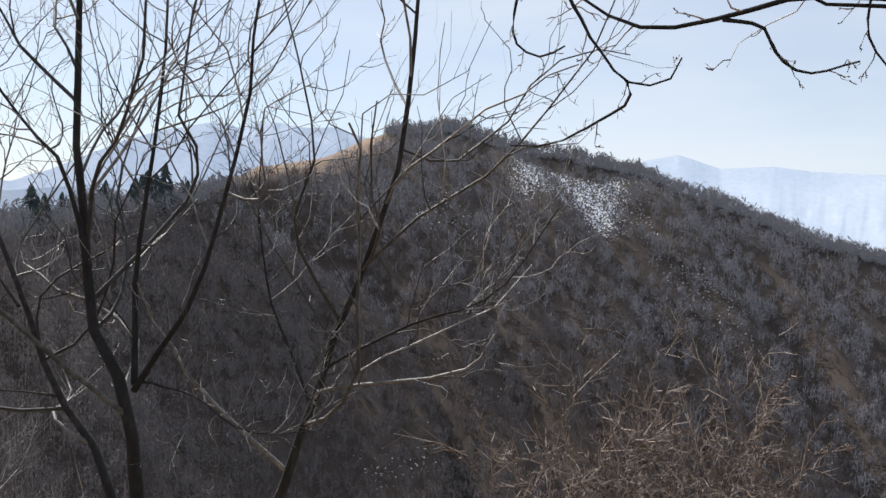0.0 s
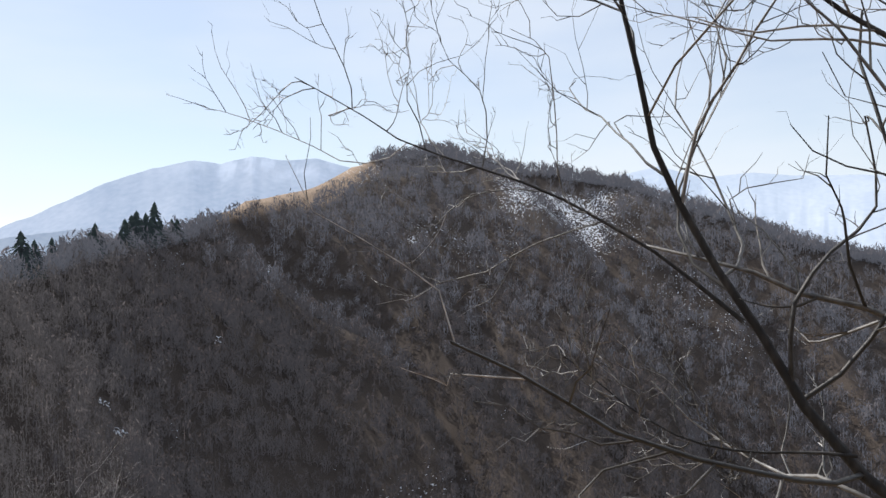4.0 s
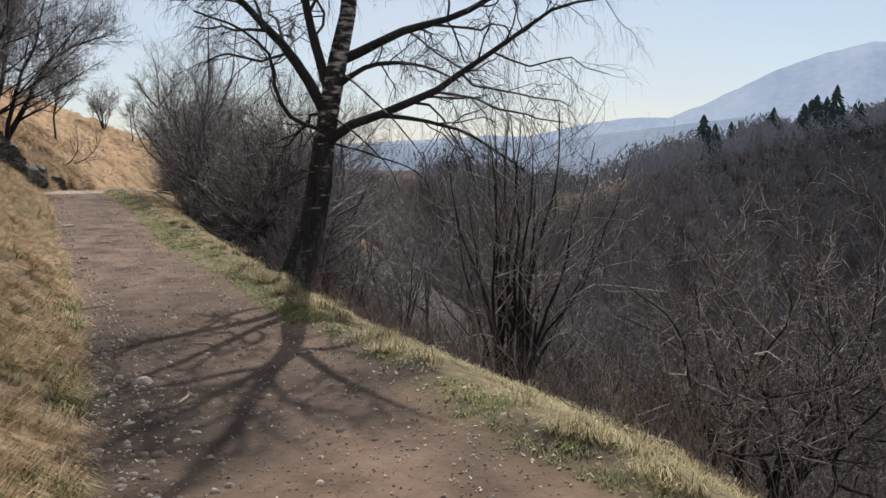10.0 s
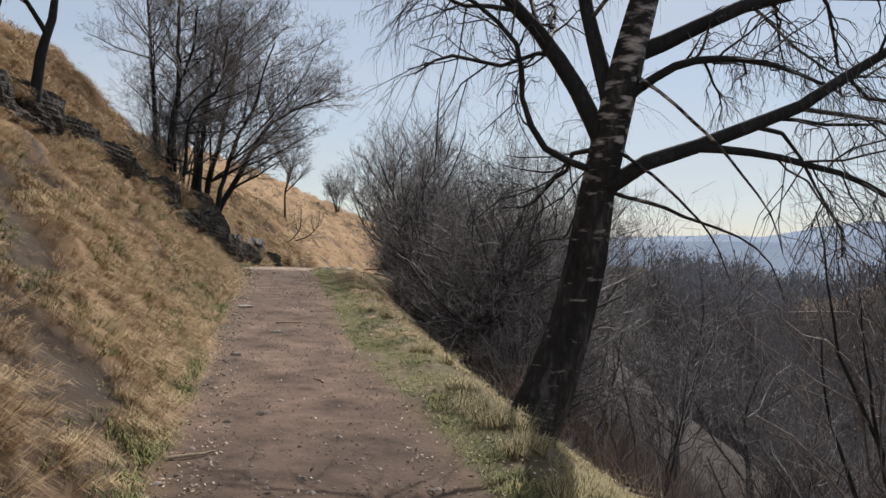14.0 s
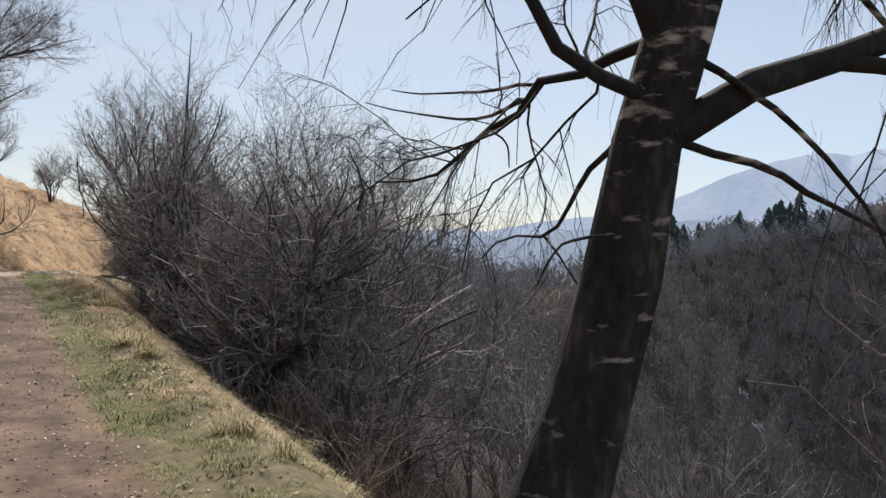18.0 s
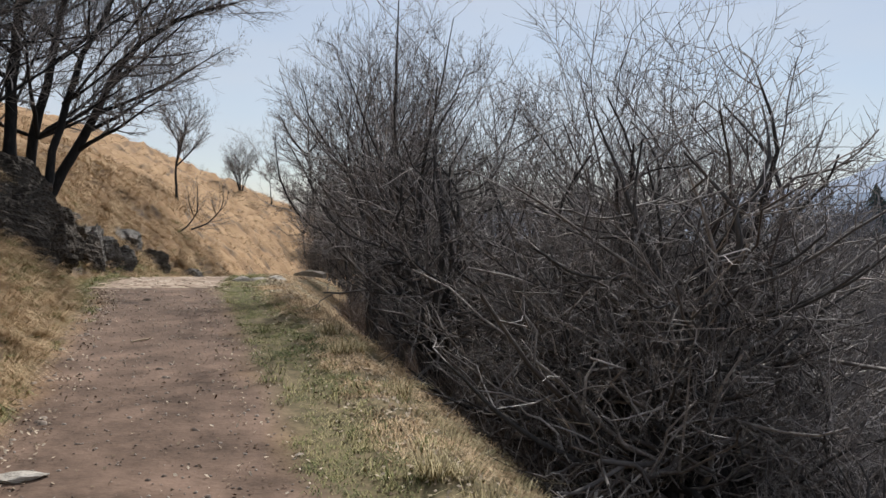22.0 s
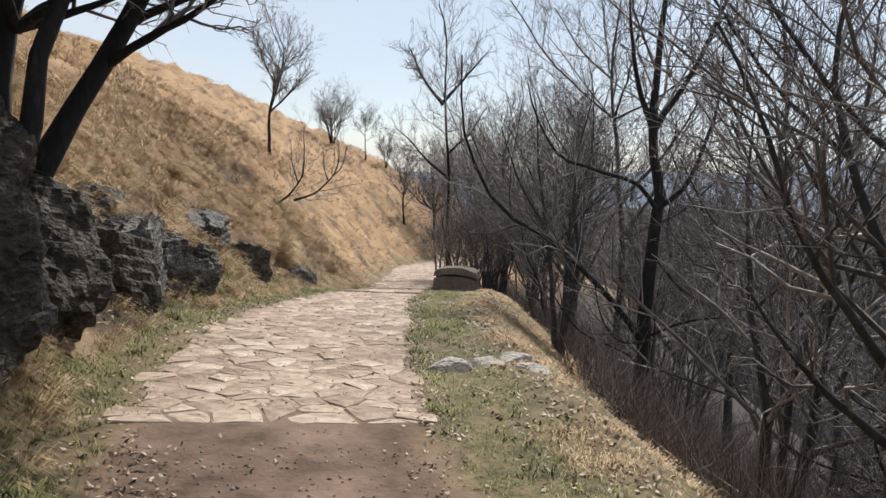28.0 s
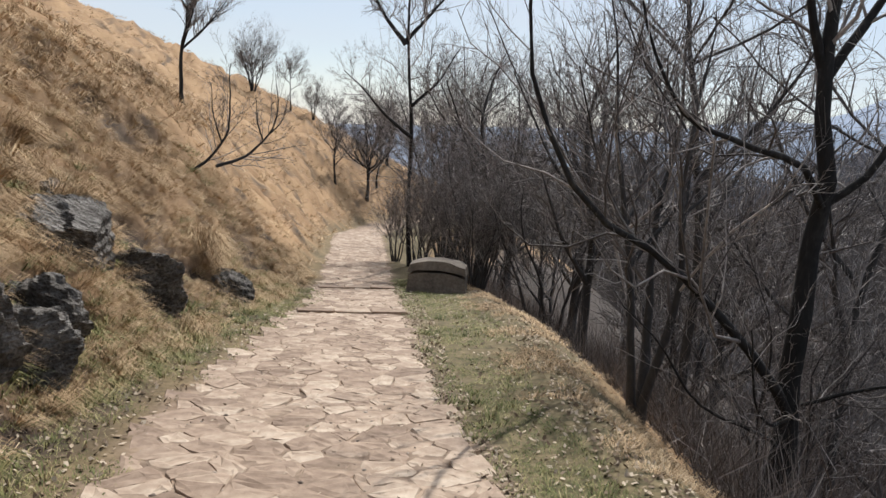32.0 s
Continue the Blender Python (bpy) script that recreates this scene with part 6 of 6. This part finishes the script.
for tx, ty, turn, size in ((0.15, 21.0, 0.0, 1.0), (0.55, 10.6, 1.1, 0.8), (0.9, 12.4, 2.3, 0.7), (-0.1, 14.6, 0.4, 0.9), (0.7, 17.2, 1.9, 0.6), (-0.4, 26.3, 0.8, 0.7)):
    if ty != 21.0:
        st = put("fallen_stick", st.data, None, "thin pale fallen twig lying on the earth track", "stick", "fallen twigs")
    st.matrix_world = Matrix.Translation((tx, ty, float(land(tx, ty)))) @ Matrix.Rotation(turn, 4, "Z") @ Matrix.Scale(size, 4)


# ---- stone block by the path ----
def slab(name, w, d, h, mat, parent, z, arch, seed):
    bm = bmesh.new()
    bmesh.ops.create_grid(bm, x_segments=14, y_segments=8, size=0.5)
    top = bmesh.ops.extrude_face_region(bm, geom=bm.faces[:])["geom"]
    for v in top:
        if isinstance(v, bmesh.types.BMVert):
            v.co.z = 1
    for v in bm.verts:
        p = v.co
        k = 1 - 0.10 * abs(2 * p.x) ** 4 * p.z
        n = noise.noise(Vector((p.x * 4, p.y * 4, p.z * 2 + seed))) * 0.025
        v.co = Vector((p.x * w * (1 - 0.06 * p.z) + n, p.y * d * (1 - 0.06 * p.z) + n, z + h * p.z * k + arch * (1 - (2 * p.x) ** 2) * (p.z if z == 0 else 1) + n * 0.6))
    bmesh.ops.recalc_face_normals(bm, faces=bm.faces[:])
    me = bpy.data.meshes.new(name)
    bm.to_mesh(me)
    bm.free()
    me.materials.append(mat)
    return put(name, me, parent)


bx, by = 2.72, 45.1
block = thing("stone_block", "weathered grey stone block with a curved cap slab beside the path", "stone block", at=(bx, by, float(land(bx, by)) - 0.08))
block.rotation_euler[2] = radians(-20)
slab("body", 1.02, 0.5, 0.42, M["block"], block, 0.0, 0.03, 1)
slab("cap", 1.00, 0.50, 0.15, M["block"], block, 0.425, 0.075, 4)


# ---- paving ----
def cut_cell(poly, mx, my, nx, ny):
    """The part of a polygon on the near side of the line through (mx, my) with normal (nx, ny)."""
    out = []
    for k, p in enumerate(poly):
        q = poly[(k + 1) % len(poly)]
        a, b = (p[0] - mx) * nx + (p[1] - my) * ny, (q[0] - mx) * nx + (q[1] - my) * ny
        if a <= 0:
            out.append(p)
        if a * b < 0:
            t = a / (a - b)
            out.append((p[0] + (q[0] - p[0]) * t, p[1] + (q[1] - p[1]) * t))
    return out


def paving_cells(y0, y1, rg):
    """Uneven many-cornered flags, small among large, that fill the path between its edges."""
    seeds, y = [], y0
    while y < y1:
        lo, hi = float(left_x(y)), float(edge_x(y))
        for _ in range(11):
            x, q = rg.uniform(lo + 0.02, hi - 0.02), y + rg.uniform(0, 0.12)
            far = rg.choice((0.07, 0.09, 0.11, 0.13, 0.16, 0.21, 0.32))
            if all(math.hypot((x - sx) * 0.62, q - sy) > (far + sr) / 2 for sx, sy, sr in seeds[-90:]):
                seeds.append((x, q, far))
        y += 0.05
    cells = []
    for i, (sx, sy, sr) in enumerate(seeds):
        lo, hi = float(left_x(sy)) - rg.uniform(-0.07, 0.12), float(edge_x(sy)) + rg.uniform(-0.06, 0.06)
        poly = [(max(sx - 0.5, lo), max(sy - 0.4, y0)), (min(sx + 0.5, hi), max(sy - 0.4, y0)), (min(sx + 0.5, hi), sy + 0.4), (max(sx - 0.5, lo), sy + 0.4)]
        for qx, qy, qr in seeds[max(0, i - 95):i + 96]:
            dx, dy = qx - sx, qy - sy
            d = math.hypot(dx, dy)
            if 0 < d < 1.1 and poly:
                gap = rg.uniform(0.001, 0.006)
                part_of = 0.5 + 0.16 * (sr - qr) / (sr + qr)
                poly = cut_cell(poly, sx + dx * part_of - dx / d * gap, sy + dy * part_of - dy / d * gap, dx / d, dy / d)
        if len(poly) > 2:
            rim = []
            for k, (px, py) in enumerate(poly):
                qx, qy = poly[(k + 1) % len(poly)]
                rim.append((px + (sx - px) * 0.04 + rg.uniform(-0.008, 0.008), py + (sy - py) * 0.04 + rg.uniform(-0.008, 0.008)))
                if math.hypot(qx - px, qy - py) > 0.09:
                    rim.append(((px + qx) / 2 + rg.uniform(-0.010, 0.010), (py + qy) / 2 + rg.uniform(-0.010, 0.010)))
            cells.append(rim)
    return cells


def paving_shape(pts, top, tilt):
    c, m, v = np.mean(pts, 0), len(pts), []
    for s, z in ((1.0, -0.05), (0.99, top - 0.006), (0.93, top), (0.5, top + 0.003)):
        for k, (px, py) in enumerate(pts):
            qx, qy = (px - c[0]) * s, (py - c[1]) * s
            w = 0.0045 * math.sin(px * 61 + py * 47 + s * 5) if s < 0.99 else 0
            v.append((qx, qy, z + w + qx * tilt[0] + qy * tilt[1]))
    f = [(a * m + j, a * m + (j + 1) % m, a * m + m + (j + 1) % m, a * m + m + j) for a in (0, 1, 2) for j in range(m)]
    return c, np.array(v), f, [tuple(3 * m + j for j in range(m))]


def paving_mesh(name, pieces, mat):
    me = bpy.data.meshes.new(name)
    vs, fs, k = [], [], 0
    for v, f in pieces:
        vs.extend(map(tuple, v))
        fs.extend(tuple(i + k for i in one) for one in f)
        k += len(v)
    me.from_pydata(vs, [], fs)
    me.materials.append(mat)
    return me


rg = random.Random(5)
cells = paving_cells(31.35, 72, rg)
near_cells, pieces = cells[:800], []
for pts in cells[800:]:
    c, v, q, t = paving_shape(pts, rg.uniform(0.0, 0.013), (rg.uniform(-0.03, 0.03), rg.uniform(-0.03, 0.03)))
    pieces.append((v + np.array([c[0], c[1], float(land(c[0], c[1]))]), q + t))
pavement = put("pavement", paving_mesh("pavement", pieces, M["stone_far"]), None, "uneven old flagstone paving of the mule track", "pavement", kind="structure")
for pts in near_cells:
    c, v, q, t = paving_shape(pts, rg.uniform(-0.001, 0.012), (rg.uniform(-0.03, 0.03), rg.uniform(-0.03, 0.03)))
    ob = put("paving_stone", paving_mesh("paving_stone", [(v, q + t)], M["stone"]), pavement)
    ob.location = (c[0], c[1], float(land(c[0], c[1])))
for y in (41.4, 45.6):
    for k in range(3):
        lo, hi = float(left_x(y)), float(edge_x(y))
        x0, x1 = lo + (hi - lo) * k / 3 + 0.01, lo + (hi - lo) * (k + 1) / 3
        c, v, q, t = paving_shape([(x0, y - 0.08), (x1, y - 0.09), (x1 - 0.01, y + 0.09), (x0, y + 0.08)], 0.05, (0, 0))
        ob = put("step_stone", paving_mesh("step_stone", [(v, q + t)], M["stone"]), pavement)
        ob.location = (c[0], c[1], float(land(c[0], c[1])))
